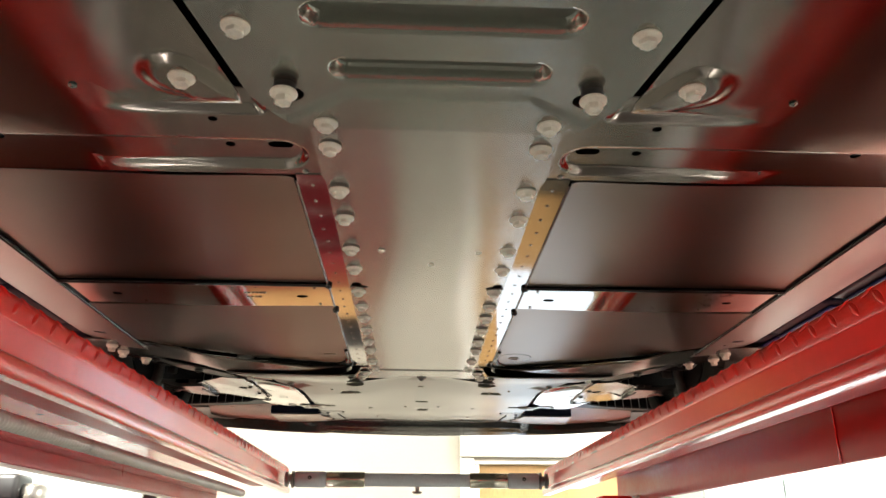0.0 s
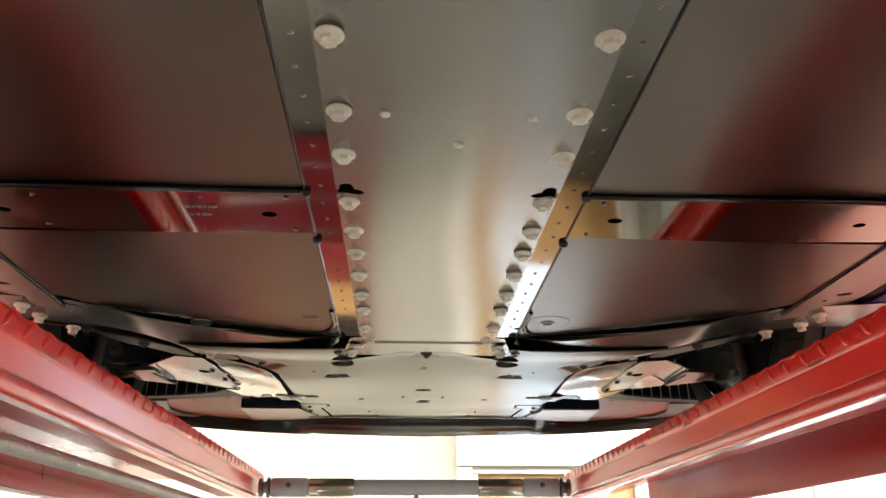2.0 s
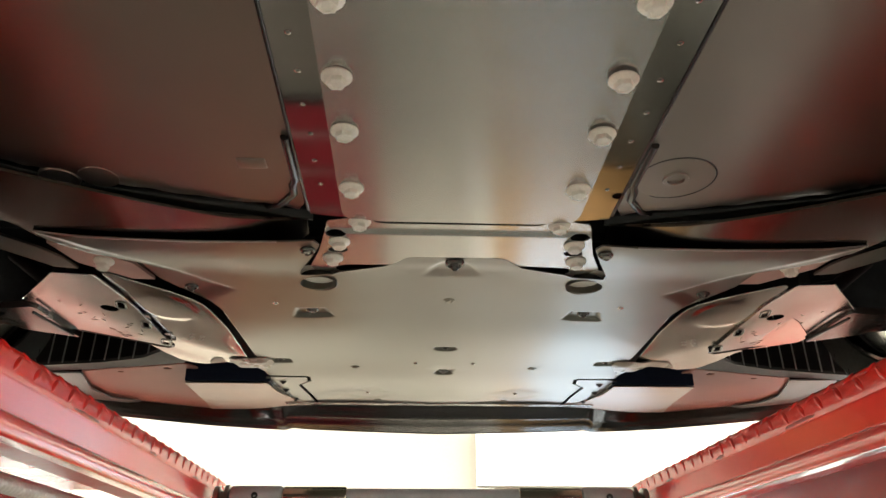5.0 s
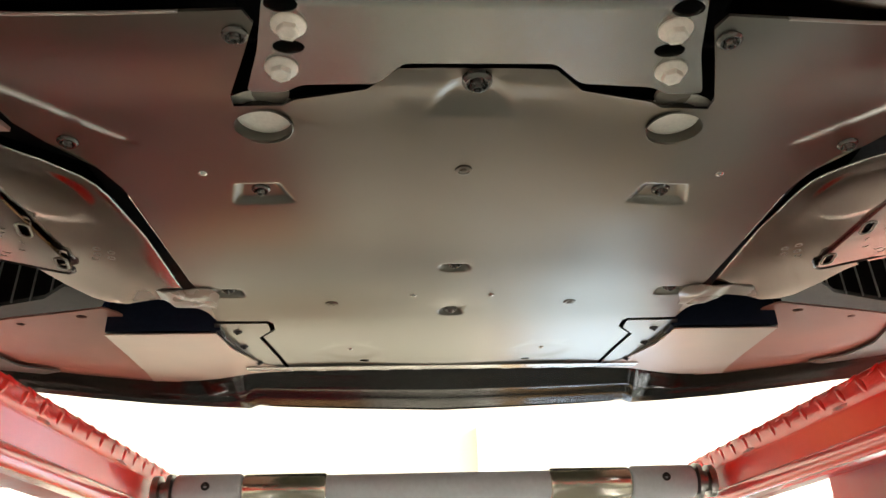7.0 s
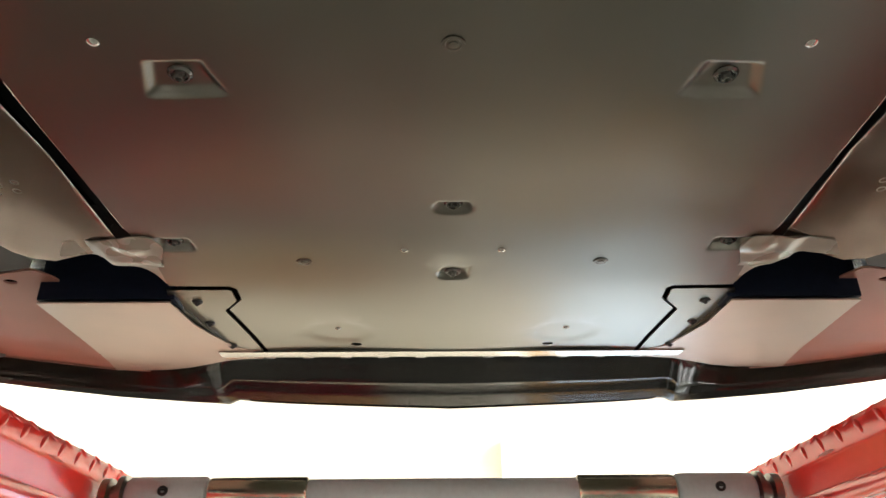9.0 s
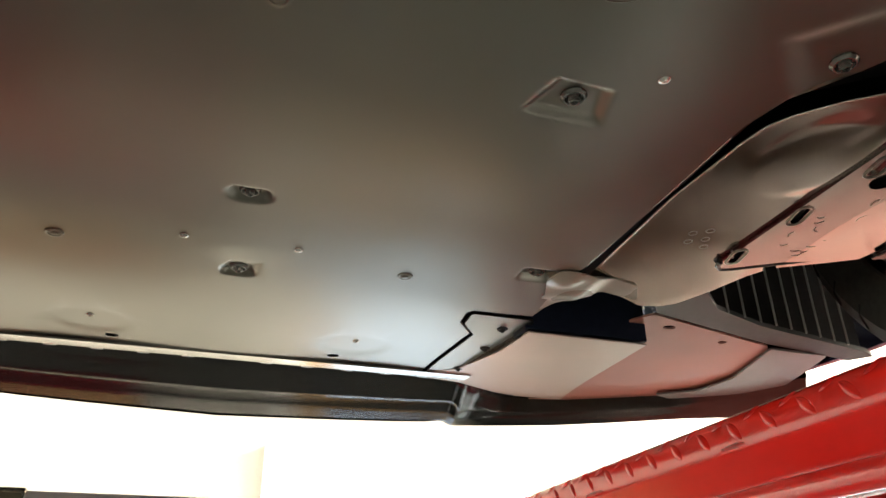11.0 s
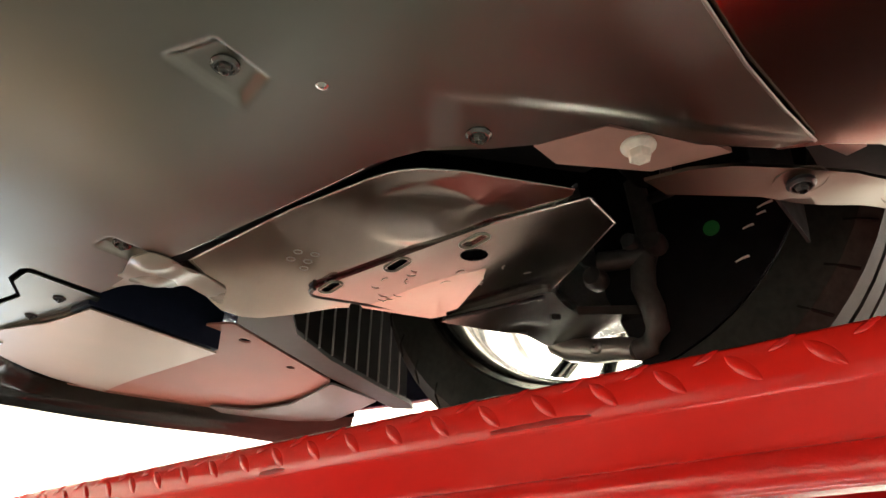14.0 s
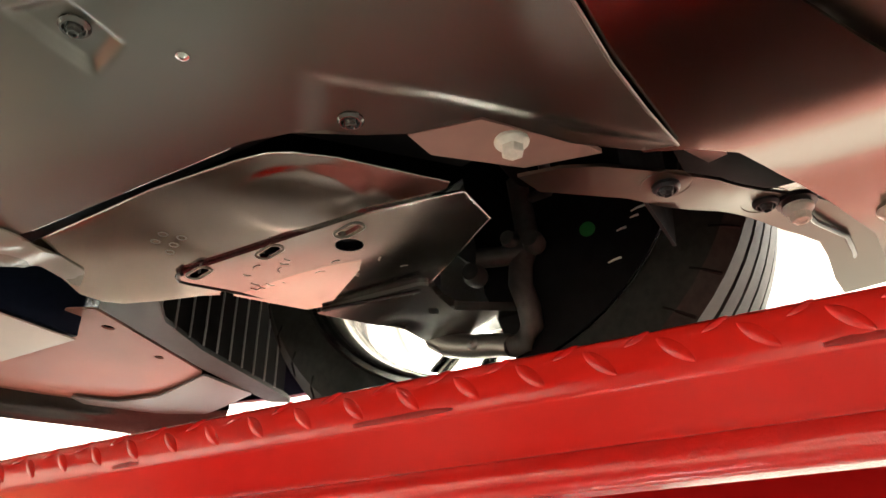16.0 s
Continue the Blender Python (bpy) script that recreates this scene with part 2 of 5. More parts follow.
def rounded(poly, r, n=4):
    """Rounds a polygon's corners."""
    out = []
    for i, p in enumerate(poly):
        p, a, b = Vector(p), Vector(poly[i - 1]), Vector(poly[(i + 1) % len(poly)])
        d = min(r, (a - p).length * 0.45, (b - p).length * 0.45)
        s, e = p + (a - p).normalized() * d, p + (b - p).normalized() * d
        for k in range(n + 1):
            t = k / n
            q = s * (1 - t) ** 2 + p * 2 * t * (1 - t) + e * t ** 2
            out.append((q.x, q.y))
    return out


def smooth01(t):
    t = min(1.0, max(0.0, t))
    return t * t * (3 - 2 * t)


def sd_box(x, y, cx, cy, hx, hy, r=0.0):
    dx, dy = abs(x - cx) - hx + r, abs(y - cy) - hy + r
    return math.hypot(max(dx, 0), max(dy, 0)) + min(max(dx, dy), 0) - r


def sd_line(x, y, ax, ay, bx, by):
    vx, vy = bx - ax, by - ay
    t = min(1, max(0, ((x - ax) * vx + (y - ay) * vy) / (vx * vx + vy * vy)))
    return math.hypot(x - ax - t * vx, y - ay - t * vy)


def sheet(outline, zf, thick=0.002, holes=(), step=0.04, dense=()):
    """A pressed sheet: the outline's inside, less the holes, at height zf(x, y). dense: (x0, x1, y0, y1, step) with finer points."""
    from mathutils.geometry import delaunay_2d_cdt
    pts, edges = [], []

    def loop(poly, most):
        first = len(pts)
        for (x0, y0), (x1, y1) in zip(poly, poly[1:] + poly[:1]):
            n = max(1, int(math.hypot(x1 - x0, y1 - y0) / most))
            for k in range(n):
                pts.append(Vector((x0 + (x1 - x0) * k / n, y0 + (y1 - y0) * k / n)))
        for k in range(first, len(pts)):
            edges.append((k, k + 1 if k + 1 < len(pts) else first))

    loop(outline, step)
    for h in holes:
        loop(h, step)
    xs, ys = [p[0] for p in outline], [p[1] for p in outline]
    grids = [(min(xs), max(xs), min(ys), max(ys), step), *dense]
    for g, (x0, x1, y0, y1, s) in enumerate(grids):
        for i in range(1, int((x1 - x0) / s) + 1):
            for j in range(1, int((y1 - y0) / s) + 1):
                p = (x0 + i * s + (j % 2) * s * 0.37, y0 + j * s)
                if inside(p, outline) and not any(inside(p, h) for h in holes):
                    if g == 0 and any(a < p[0] < b and c < p[1] < d for a, b, c, d, _ in dense):
                        continue
                    pts.append(Vector(p))
    vs, _, fs, *_ = delaunay_2d_cdt(pts, edges, [], 0, 1e-6)
    bm = bmesh.new()
    low = [bm.verts.new((v.x, v.y, zf(v.x, v.y))) for v in vs]
    high = [bm.verts.new((v.x, v.y, zf(v.x, v.y) + thick)) for v in vs]
    rim = {}
    for f in fs:
        c = sum((vs[i] for i in f), Vector((0, 0))) / len(f)
        if not inside((c.x, c.y), outline) or any(inside((c.x, c.y), h) for h in holes):
            continue
        bm.faces.new([low[i] for i in reversed(f)])
        bm.faces.new([high[i] for i in f])
        for a, b in zip(f, list(f[1:]) + [f[0]]):
            rim[(a, b)] = True
    for a, b in rim:
        if (b, a) not in rim:
            bm.faces.new((low[a], low[b], high[b], high[a]))
    for v in [v for v in bm.verts if not v.link_faces]:
        bm.verts.remove(v)
    return bm


def tube(points, r, n=10, bm=None):
    """A round bar through points."""
    bm = bm or bmesh.new()
    rings = []
    for i, p in enumerate(points):
        p = Vector(p)
        d = (Vector(points[min(i + 1, len(points) - 1)]) - Vector(points[max(i - 1, 0)])).normalized()
        side = d.cross(Vector((0, 0, 1)) if abs(d.z) < 0.9 else Vector((1, 0, 0))).normalized()
        up = side.cross(d)
        rr = r(i / (len(points) - 1)) if callable(r) else r
        rings.append([bm.verts.new(p + rr * (math.cos(2 * math.pi * k / n) * side + math.sin(2 * math.pi * k / n) * up)) for k in range(n)])
    for a, b in zip(rings, rings[1:]):
        for k in range(n):
            bm.faces.new((a[k], a[(k + 1) % n], b[(k + 1) % n], b[k]))
    bm.faces.new(rings[0])
    bm.faces.new(rings[-1])
    return bm


def extrude_profile(profile, y0, y1, bm=None, parts=1):
    """A bar along y with a closed (x, z) profile."""
    bm = bm or bmesh.new()
    rows = []
    for k in range(parts + 1):
        y = y0 + (y1 - y0) * k / parts
        rows.append([bm.verts.new((x, y, z)) for x, z in profile])
    n = len(profile)
    for a, b in zip(rows, rows[1:]):
        for i in range(n):
            bm.faces.new((a[i], a[(i + 1) % n], b[(i + 1) % n], b[i]))
    bm.faces.new(rows[0])
    bm.faces.new(rows[-1])
    return bm


# ---- room ----
X0, X1, Y0, Y1, CEIL_Z = -3.7, 4.0, -5.0, 4.9, 3.7
FZ = -0.14
tagged(link("floor", box_bm(X0 - 0.2, X1 + 0.2, Y0 - 0.2, Y1 + 0.2, FZ - 0.15, FZ), FLOOR), "dark brown-grey glossy epoxy-coated workshop floor", "floor", kind="structure")
tagged(link("ceiling", box_bm(X0 - 0.2, X1 + 0.2, Y0 - 0.2, Y1 + 0.2, CEIL_Z, CEIL_Z + 0.15), CEIL), "white ceiling board over the workshop", "ceiling", kind="structure")
DX0, DX1, DZ = 0.362, 1.31, 1.908
wall = box_bm(X0, DX0, Y1, Y1 + 0.2, FZ, CEIL_Z)
box_bm(DX1, X1, Y1, Y1 + 0.2, FZ, CEIL_Z, bm=wall)
box_bm(DX0, DX1, Y1, Y1 + 0.2, DZ, CEIL_Z, bm=wall)
tagged(link("wall_north", wall, WALL, smooth=False), "cream painted workshop wall with a doorway", "wall", kind="structure")
# unseen wall, coloured dark so that panels facing it reflect dark
tagged(link("wall_south", box_bm(X0, X1, Y0 - 0.2, Y0, FZ, CEIL_Z), DARK_WALL), "dark grey unseen wall behind the car", "wall", kind="structure")
tagged(link("wall_west", box_bm(X0 - 0.2, X0, Y0, Y1, FZ, CEIL_Z), WALL), "cream painted workshop side wall", "wall", kind="structure")
tagged(link("wall_east", box_bm(X1, X1 + 0.2, Y0, Y1, FZ, CEIL_Z), GREY_WALL), "pale grey painted workshop side wall", "wall", kind="structure")
door = thing("door_1", "closed oak-veneer door with a bright glass pane in a white casing", "door", kind="structure", at=(0, Y1, 0))
GX0, GX1, GZ0, GZ1 = DX0 + 0.16, DX1 - 0.16, 0.42, 1.66
leaf = box_bm(DX0 + 0.03, GX0, 0.03, 0.075, FZ + 0.01, DZ - 0.02)
box_bm(GX1, DX1 - 0.03, 0.03, 0.075, FZ + 0.01, DZ - 0.02, bm=leaf)
box_bm(GX0, GX1, 0.03, 0.075, FZ + 0.01, GZ0, bm=leaf)
box_bm(GX0, GX1, 0.03, 0.075, GZ1, DZ - 0.02, bm=leaf)
part("door_leaf", leaf, WOOD, door, smooth=False)
pane = part("pane", box_bm(GX0 - 0.0, GX1 + 0.0, 0.05, 0.056, GZ0, GZ1), GLASS, door, "clear glass pane", smooth=False)
pane.visible_shadow = False
for nm, b, m in (("door_head", (DX0, DX1, -0.02, 0.12, DZ - 0.018, DZ), TRIM),
                 ("door_jamb", (DX0, DX0 + 0.028, -0.01, 0.12, FZ, DZ - 0.02), TRIM),
                 ("door_jamb", (DX1 - 0.028, DX1, -0.01, 0.12, FZ, DZ - 0.02), TRIM),
                 ("casing", (DX0 - 0.088, DX0 - 0.002, -0.022, -0.002, FZ, DZ + 0.018), TRIM),
                 ("casing", (DX1 + 0.002, DX1 + 0.088, -0.022, -0.002, FZ, DZ + 0.018), TRIM),
                 ("header_board", (DX0 - 0.088, DX1 + 0.088, -0.045, -0.002, DZ + 0.022, DZ + 0.28), TRIM)):
    part(nm, box_bm(*b, bevel=0.003), m, door)
handle = lathe([(0.012, 0), (0.012, 0.05), (0.026, 0.055), (0.028, 0.075), (0.01, 0.085)], "y", 20, centre=(DX1 - 0.09, -0.06, 0.86))
part("door_handle", handle, STEEL, door, "brushed steel door knob")
tagged(link("backdrop", box_bm(-1.5, 3.2, Y1 + 1.6, Y1 + 1.62, FZ - 0.1, 3.4), DAYLIGHT), "plain bright daylight outside the glazed door", "backdrop", kind="structure")

# unseen lights added under the ceiling; power per side set by eye
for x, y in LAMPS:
    lamp = thing("unseen_ceiling_light", "unseen white strip light, assumed under the ceiling", "lamp", "ceiling lights", at=(x, y, CEIL_Z))
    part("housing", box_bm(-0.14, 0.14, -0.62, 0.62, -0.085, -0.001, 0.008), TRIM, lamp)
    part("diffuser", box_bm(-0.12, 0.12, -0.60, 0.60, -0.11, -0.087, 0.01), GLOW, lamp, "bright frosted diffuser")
    data = bpy.data.lights.new("unseen_strip_light", "AREA")
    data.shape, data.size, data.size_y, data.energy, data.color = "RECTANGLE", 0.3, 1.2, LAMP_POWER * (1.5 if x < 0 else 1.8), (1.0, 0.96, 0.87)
    lo = new("unseen_strip_light", data)
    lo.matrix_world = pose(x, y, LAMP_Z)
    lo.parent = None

# ---- vehicle lift ----
lift = thing("vehicle_lift", "red scissor lift raised with a sports car on it", "vehicle lift", at=(0, 0, 0))
R_Y0, R_Y1, TOP = -1.75, 2.90, 1.656


def runway(m):
    """One runway; m = 1 or -1 for its side."""
    def mir(pts):
        return [(m * x, z) for x, z in pts]
    body = part("runway", extrude_profile(mir([(0.470, TOP), (0.462, TOP - 0.001), (0.4565, TOP - 0.005), (0.4545, TOP - 0.012), (0.4502, TOP - 0.0345), (0.4512, TOP - 0.0362), (0.4528, TOP - 0.0372), (0.4533, TOP - 0.0640), (0.4548, TOP - 0.0652), (0.4550, TOP - 0.0735), (0.4700, TOP - 0.0735), (0.4700, TOP - 0.062),
        (0.585, TOP - 0.062), (0.585, TOP - 0.02), (0.93, TOP - 0.02), (0.93, TOP - 0.045), (0.955, TOP - 0.045), (0.955, TOP)]), R_Y0, R_Y1), RED, lift, "red painted steel runway with a tread-plate top")
    # rounded jack track under the inner edge
    arc = [(0.4538 - 0.0085 * math.sin(math.pi * k / 12) ** 0.8, TOP - 0.0680 - 0.0118 * (1 - math.cos(math.pi * k / 12))) for k in range(13)]
    part("jack_track", extrude_profile(mir(arc[:-1] + [(0.4548, TOP - 0.0916), (0.4700, TOP - 0.0916), (0.4700, TOP - 0.0740), (0.4552, TOP - 0.0740)]), R_Y0, R_Y1), RED_RAIL, body, "glossy red rounded track rail with orange-peel paint")
    if m > 0:
        part("channel_soffit", box_bm(0.588, 0.713, R_Y0, R_Y1, TOP - 0.0270, TOP - 0.0205, 0.001), RED_GLOSS, body, "mirror-glossy red channel top")
        part("inner_flange", box_bm(0.715, 0.728, R_Y0, R_Y1, TOP - 0.124, TOP - 0.021, 0.003), RED_DARKER, body, "dark red channel flange")
        part("flange_joint", box_bm(0.7128, 0.7145, 1.390, 1.394, TOP - 0.1235, TOP - 0.028, 0.0005), RED_GLOSS, body)
    else:
        part("cable_tray", box_bm(-0.697, -0.622, R_Y0, R_Y1, TOP - 0.1005, TOP - 0.096, 0.001), RED_GLOSS, body, "mirror-glossy red cable tray")
        part("tray_rim", box_bm(-0.7030, -0.6990, R_Y0, R_Y1, TOP - 0.1400, TOP - 0.1330, 0.0015), TRIM, body, "thin white edge strip")
        part("tray_side", box_bm(-0.7080, -0.6975, R_Y0, R_Y1, TOP - 0.1325, TOP - 0.096, 0.001), RED_DARKER, body, "dark red side strip")
    # left underside coloured darker, in place of the dim reflection it should show
    part("soffit", box_bm(*sorted((m * 0.473, m * 0.583)), R_Y0, R_Y1, TOP - 0.0680, TOP - 0.0625, 0.001), RED if m > 0 else RED_DARKER, body, "red painted underside")
    return body


def tread_mesh(paint):
    """One raised lozenge of tread plate, about 30 mm long, lying in the yz plane and facing -x."""
    bm = bmesh.new()
    n = 10
    rows = []
    for k in range(n + 1):
        t = -1 + 2 * k / n
        w = 0.0050 * (1 - t * t) ** 0.8 + 0.0003
        h = 0.0022 * (1 - t * t) ** 0.6
        rows.append([bm.verts.new((x, y, t * 0.0150)) for x, y in ((0.0004, -w), (-h, -w * 0.35), (-h, w * 0.35), (0.0004, w))])
    for a, b in zip(rows, rows[1:]):
        for i in range(3):
            bm.faces.new((a[i], a[i + 1], b[i + 1], b[i]))
    me = bpy.data.meshes.new("tread")
    bmesh.ops.recalc_face_normals(bm, faces=bm.faces)
    bm.to_mesh(me)
    bm.free()
    me.materials.append(paint)
    me.shade_smooth()
    return me


TREAD, EDGE_TREAD = tread_mesh(RED), tread_mesh(RED_GLOSS)
for m in (1, -1):
    body = runway(m)
    k = 0
    y = 0.15
    while y < R_Y1 - 0.03:
        lower = k % 2 == 0
        zz = TOP - (0.0185 if lower else 0.0062)
        o = new("tread", TREAD if lower else EDGE_TREAD)
        o.parent = body
        lean = 8.0 if lower else 35.0
        face_x = 0.4545 - (0.0043 * (TOP - 0.012 - zz) / 0.0225 if lower else -0.0014)
        o.matrix_basis = Matrix.Translation((m * (face_x + 0.0002), y, zz)) @ Matrix.Scale(m, 4, (1, 0, 0)) @ pose(0, 0, 0, 0, lean, 0) @ pose(0, 0, 0, (-47 if lower else 52), 0, 0)
        if not lower:
            o.scale = (o.scale[0] * 0.75, 0.55, 0.62)
        k += 1
        y += 0.0230
    for y, l in ((1.36, 0.02), (1.80, 0.022), (2.085, 0.040), (2.36, 0.016), (2.62, 0.02)):
        sc = bmesh.new()
        n = 9
        rows = []
        for i in range(n + 1):
            t = i / n
            w = 0.0018 * math.sin(math.pi * t) + 0.0004 + 0.0012 * random.random()
            rows.append([sc.verts.new((m * (0.4507 - d), y + l * (2 * t - 1), TOP - 0.0315 + w * s)) for s, d in ((1, 0.0002), (0, 0.0011), (-0.7, 0.0001))])
        for a, b in zip(rows, rows[1:]):
            for i in range(2):
                sc.faces.new((a[i], a[i + 1], b[i + 1], b[i]))
        part("scrape", sc, SCRAPED, body, "worn scrape in the red paint")


# spiral-wound hose under the runway
def rope(x, z, y0, y1, r=0.0135, pitch=0.0115, ring=16):
    """A hose with a close spiral of wire wound round it."""
    bm = bmesh.new()
    n = int((y1 - y0) / pitch * 5)
    rows = []
    for k in range(n + 1):
        y = y0 + (y1 - y0) * k / n
        row = []
        for i in range(ring):
            a = 2 * math.pi * i / ring
            rr = r * (1 - 0.16 * abs(math.sin(math.pi * (y / pitch + i / ring))) ** 6)
            row.append(bm.verts.new((x + rr * math.cos(a), y, z + rr * math.sin(a))))
        rows.append(row)
    for a, b in zip(rows, rows[1:]):
        for i in range(ring):
            bm.faces.new((a[i], a[(i + 1) % ring], b[(i + 1) % ring], b[i]))
    return bm


part("spiral_hose", rope(-0.602, TOP - 0.0945, 0.2, 2.85), ROPE, lift, "pale grey spiral-wound hose")
# pale plates added over the inner deck to brighten what the shields reflect
for m in (-1, 1):
    tp = part("turn_plate", box_bm(*sorted((m * 0.478, m * 0.70)), 2.22, 2.86, TOP + 0.0018, TOP + 0.006, 0.001), PLATE, lift, "pale plate added on the deck to brighten shield reflections")
    # arcs standing for the tread that the shields mirror
    rs = random.Random(3)
    for k in range(40):
        x, y, a, r = rs.uniform(0.5, 0.68), rs.uniform(2.25, 2.84), rs.uniform(0, 3), rs.uniform(0.008, 0.02)
        part("scuff", tube([(m * (x + r * math.cos(a + 0.3 * i)), y + r * math.sin(a + 0.3 * i), TOP + 0.0061) for i in range(4)], 0.0012, 5), INK, tp)
# posts and cross beams, outside the runways
for m in (-1, 1):
    for ya, yb in ((-1.5, 0.55), (0.65, 2.7)):
        for flip in (0, 1):
            z0, z1 = (FZ + 0.12, TOP - 0.17) if flip else (TOP - 0.17, FZ + 0.12)
            bm = bmesh.new()
            xx = m * (0.80 + 0.06 * flip)
            vs = [bm.verts.new((xx + dx, y, z + dz)) for y, z in ((ya, z0), (yb, z1)) for dx in (-0.02, 0.02) for dz in (-0.06, 0.06)]
            for f in ((0, 1, 3, 2), (4, 5, 7, 6), (0, 1, 5, 4), (2, 3, 7, 6), (0, 2, 6, 4), (1, 3, 7, 5)):
                bm.faces.new([vs[i] for i in f])
            part("scissor_arm", bm, DARK, lift, smooth=False)
    part("base_rail", box_bm(*sorted((m * 0.72, m * 0.94)), -1.6, 2.8, FZ, FZ + 0.09, 0.008), DARK, lift)
    part("deck_plate", box_bm(*sorted((m * 0.478, m * 0.950)), R_Y0, R_Y1, TOP + 0.0002, TOP + 0.0015, 0.0005), DECK, lift, "worn red tread-plate deck of the runway")
for m in (-1, 1):
    part("hinge_block", box_bm(*sorted((m * 0.77, m * 0.89)), 0.48, 0.68, TOP - 0.20, TOP - 0.0205, 0.004), RED, lift)
part("cross_beam", box_bm(-1.36, 1.36, -1.99, -1.83, TOP - 0.36, TOP - 0.165, 0.01), RED, lift)
brk = part("end_bracket", box_bm(0.60, 0.70, 2.66, 2.86, TOP - 0.16, TOP - 0.104, 0.006), RED, lift)
part("bolt", lathe([(0.012, 0), (0.012, -0.003), (0.009, -0.004), (0.0085, -0.011), (0.004, -0.012)], "y", 12, centre=(0.64, 2.66, TOP - 0.135)), STEEL, brk)
part("white_stop", box_bm(0.703, 0.714, 2.62, 2.86, TOP - 0.17, TOP - 0.105, 0.004), TRIM, lift, "white plastic edge strip")

lift.matrix_basis = Matrix.Translation((0, 1.2, 1.6605)) @ pose(0, 0, 0, 0.38) @ Matrix.Translation((0, -1.2, -1.656))

# rolling bar across the jack tracks
bar = thing("rolling_bar", "grey steel cross bar with zinc sleeves spanning the lift's two runways", "lift bar", at=(0, 2.75, 1.616))
BR = 0.0215
part("bar_tube", lathe([(BR * 0.9, -0.405), (BR, -0.402), (BR, 0.402), (BR * 0.9, 0.405)], "x", 28), ROLLER, bar)
for m in (-1, 1):
    part("sleeve", lathe([(BR + 0.001, m * 0.175), (BR + 0.0035, m * 0.178), (BR + 0.0035, m * 0.300), (BR + 0.001, m * 0.304)], "x", 28), CHROME, bar, "shiny zinc-plated sleeve")
    part("end_cap", lathe([(BR + 0.002, m * 0.306), (BR + 0.0045, m * 0.309), (BR + 0.0045, m * 0.404), (BR + 0.0005, m * 0.408)], "x", 28), ROLLER, bar)
    part("end_roller", lathe([(BR * 0.6, m * 0.409), (BR + 0.006, m * 0.411), (BR + 0.006, m * 0.418), (BR * 0.75, m * 0.421), (BR * 0.75, m * 0.428), (BR + 0.003, m * 0.430), (BR + 0.003, m * 0.440), (BR * 0.5, m * 0.443)], "x", 28), STEEL, bar, "grooved steel end roller")
    part("set_screw", lathe([(0.0065, 0), (0.0065, -0.004), (0.003, -0.0042), (0.003, -0.001)], "y", 12, centre=(m * 0.357, -BR - 0.003, 0.004)), DARK, bar, "black socket set screw")
part("lower_stud", lathe([(0.006, -0.045), (0.016, -0.042), (0.016, -0.036), (0.007, -0.034), (0.007, -0.02)], "z", 14, centre=(0.0, 0, 0)), STEEL, bar)

# ---- sports car, seen from below ----
car = thing("sports_car", "dark blue sports car on the lift, its aluminium underbody showing", "car", at=(0, 0, 0))
Z = 1.80
AX_Y, AX_Z, WX, WR, WW = 2.165, TOP + 0.325, 0.825, 0.327, 0.245


def cx(y):
    """The car's centre line, which drifts a little from the lift's."""
    return max(0.0, y - 2.1) * 0.022


def side(pts, m):
    """Outline points of the right side, mirrored for m = -1."""
    return [(m * x + cx(y), y) for x, y in pts]


def flat(z):
    return lambda x, y: z


# fasteners, each kind one mesh, shared
bm = lathe([(0.0120, 0.0), (0.0124, -0.0010), (0.0120, -0.0020), (0.0088, -0.0040), (0.0082, -0.0043)], n=24)
hexa = lathe([(0.0082, -0.0043), (0.0080, -0.0082), (0.0071, -0.0089), (0.0050, -0.0090), (0.0046, -0.0082)], n=6, bm=bm)
me = bpy.data.meshes.new("bolt")
bmesh.ops.recalc_face_normals(bm, faces=bm.faces)
bm.to_mesh(me)
bm.free()
me.materials.append(BOLT)
me.shade_smooth()
me.set_sharp_from_angle(angle=radians(30))
BOLT_ME = me


def simple_mesh(name, bm, material, angle=35):
    me = bpy.data.meshes.new(name)
    bmesh.ops.recalc_face_normals(bm, faces=bm.faces)
    bm.to_mesh(me)
    bm.free()
    me.materials.append(material)
    me.shade_smooth()
    me.set_sharp_from_angle(angle=radians(angle))
    return me


RIVET_ME = simple_mesh("rivet", lathe([(0.0042, 0), (0.0040, -0.0009), (0.0028, -0.0018), (0.0012, -0.0021), (0.0010, -0.0012)], n=12), BRACKET)
PLAIN_RIVET_ME = simple_mesh("plain_rivet", lathe([(0.0042, 0), (0.0040, -0.0009), (0.0028, -0.0018), (0.0012, -0.0021), (0.0010, -0.0012)], n=12), GLOSS)
WHITE_RIVET_ME = simple_mesh("white_rivet", lathe([(0.0050, 0), (0.0050, -0.0010), (0.0038, -0.0022), (0.0014, -0.0024), (0.0010, -0.0016)], n=12), BOLT)
FLATRIVET_ME = simple_mesh("flat_rivet", lathe([(0.0082, 0), (0.0080, -0.0010), (0.0058, -0.0012), (0.0050, -0.0004), (0.0032, -0.0006), (0.0028, -0.0016), (0.0010, -0.0018)], n=18), TRAY)
clipb = lathe([(0.0088, 0.001), (0.0088, -0.0012), (0.0072, -0.0030), (0.0062, -0.0030), (0.0054, -0.0010), (0.0046, -0.0010), (0.0042, -0.0036), (0.0040, -0.0040)], n=20)
lathe([(0.0040, -0.0040), (0.0034, -0.0060), (0.0026, -0.0062), (0.0024, -0.0045)], n=6, bm=clipb)
clipd = clipb.copy()
CLIP_ME = simple_mesh("push_clip", clipb, ARM)
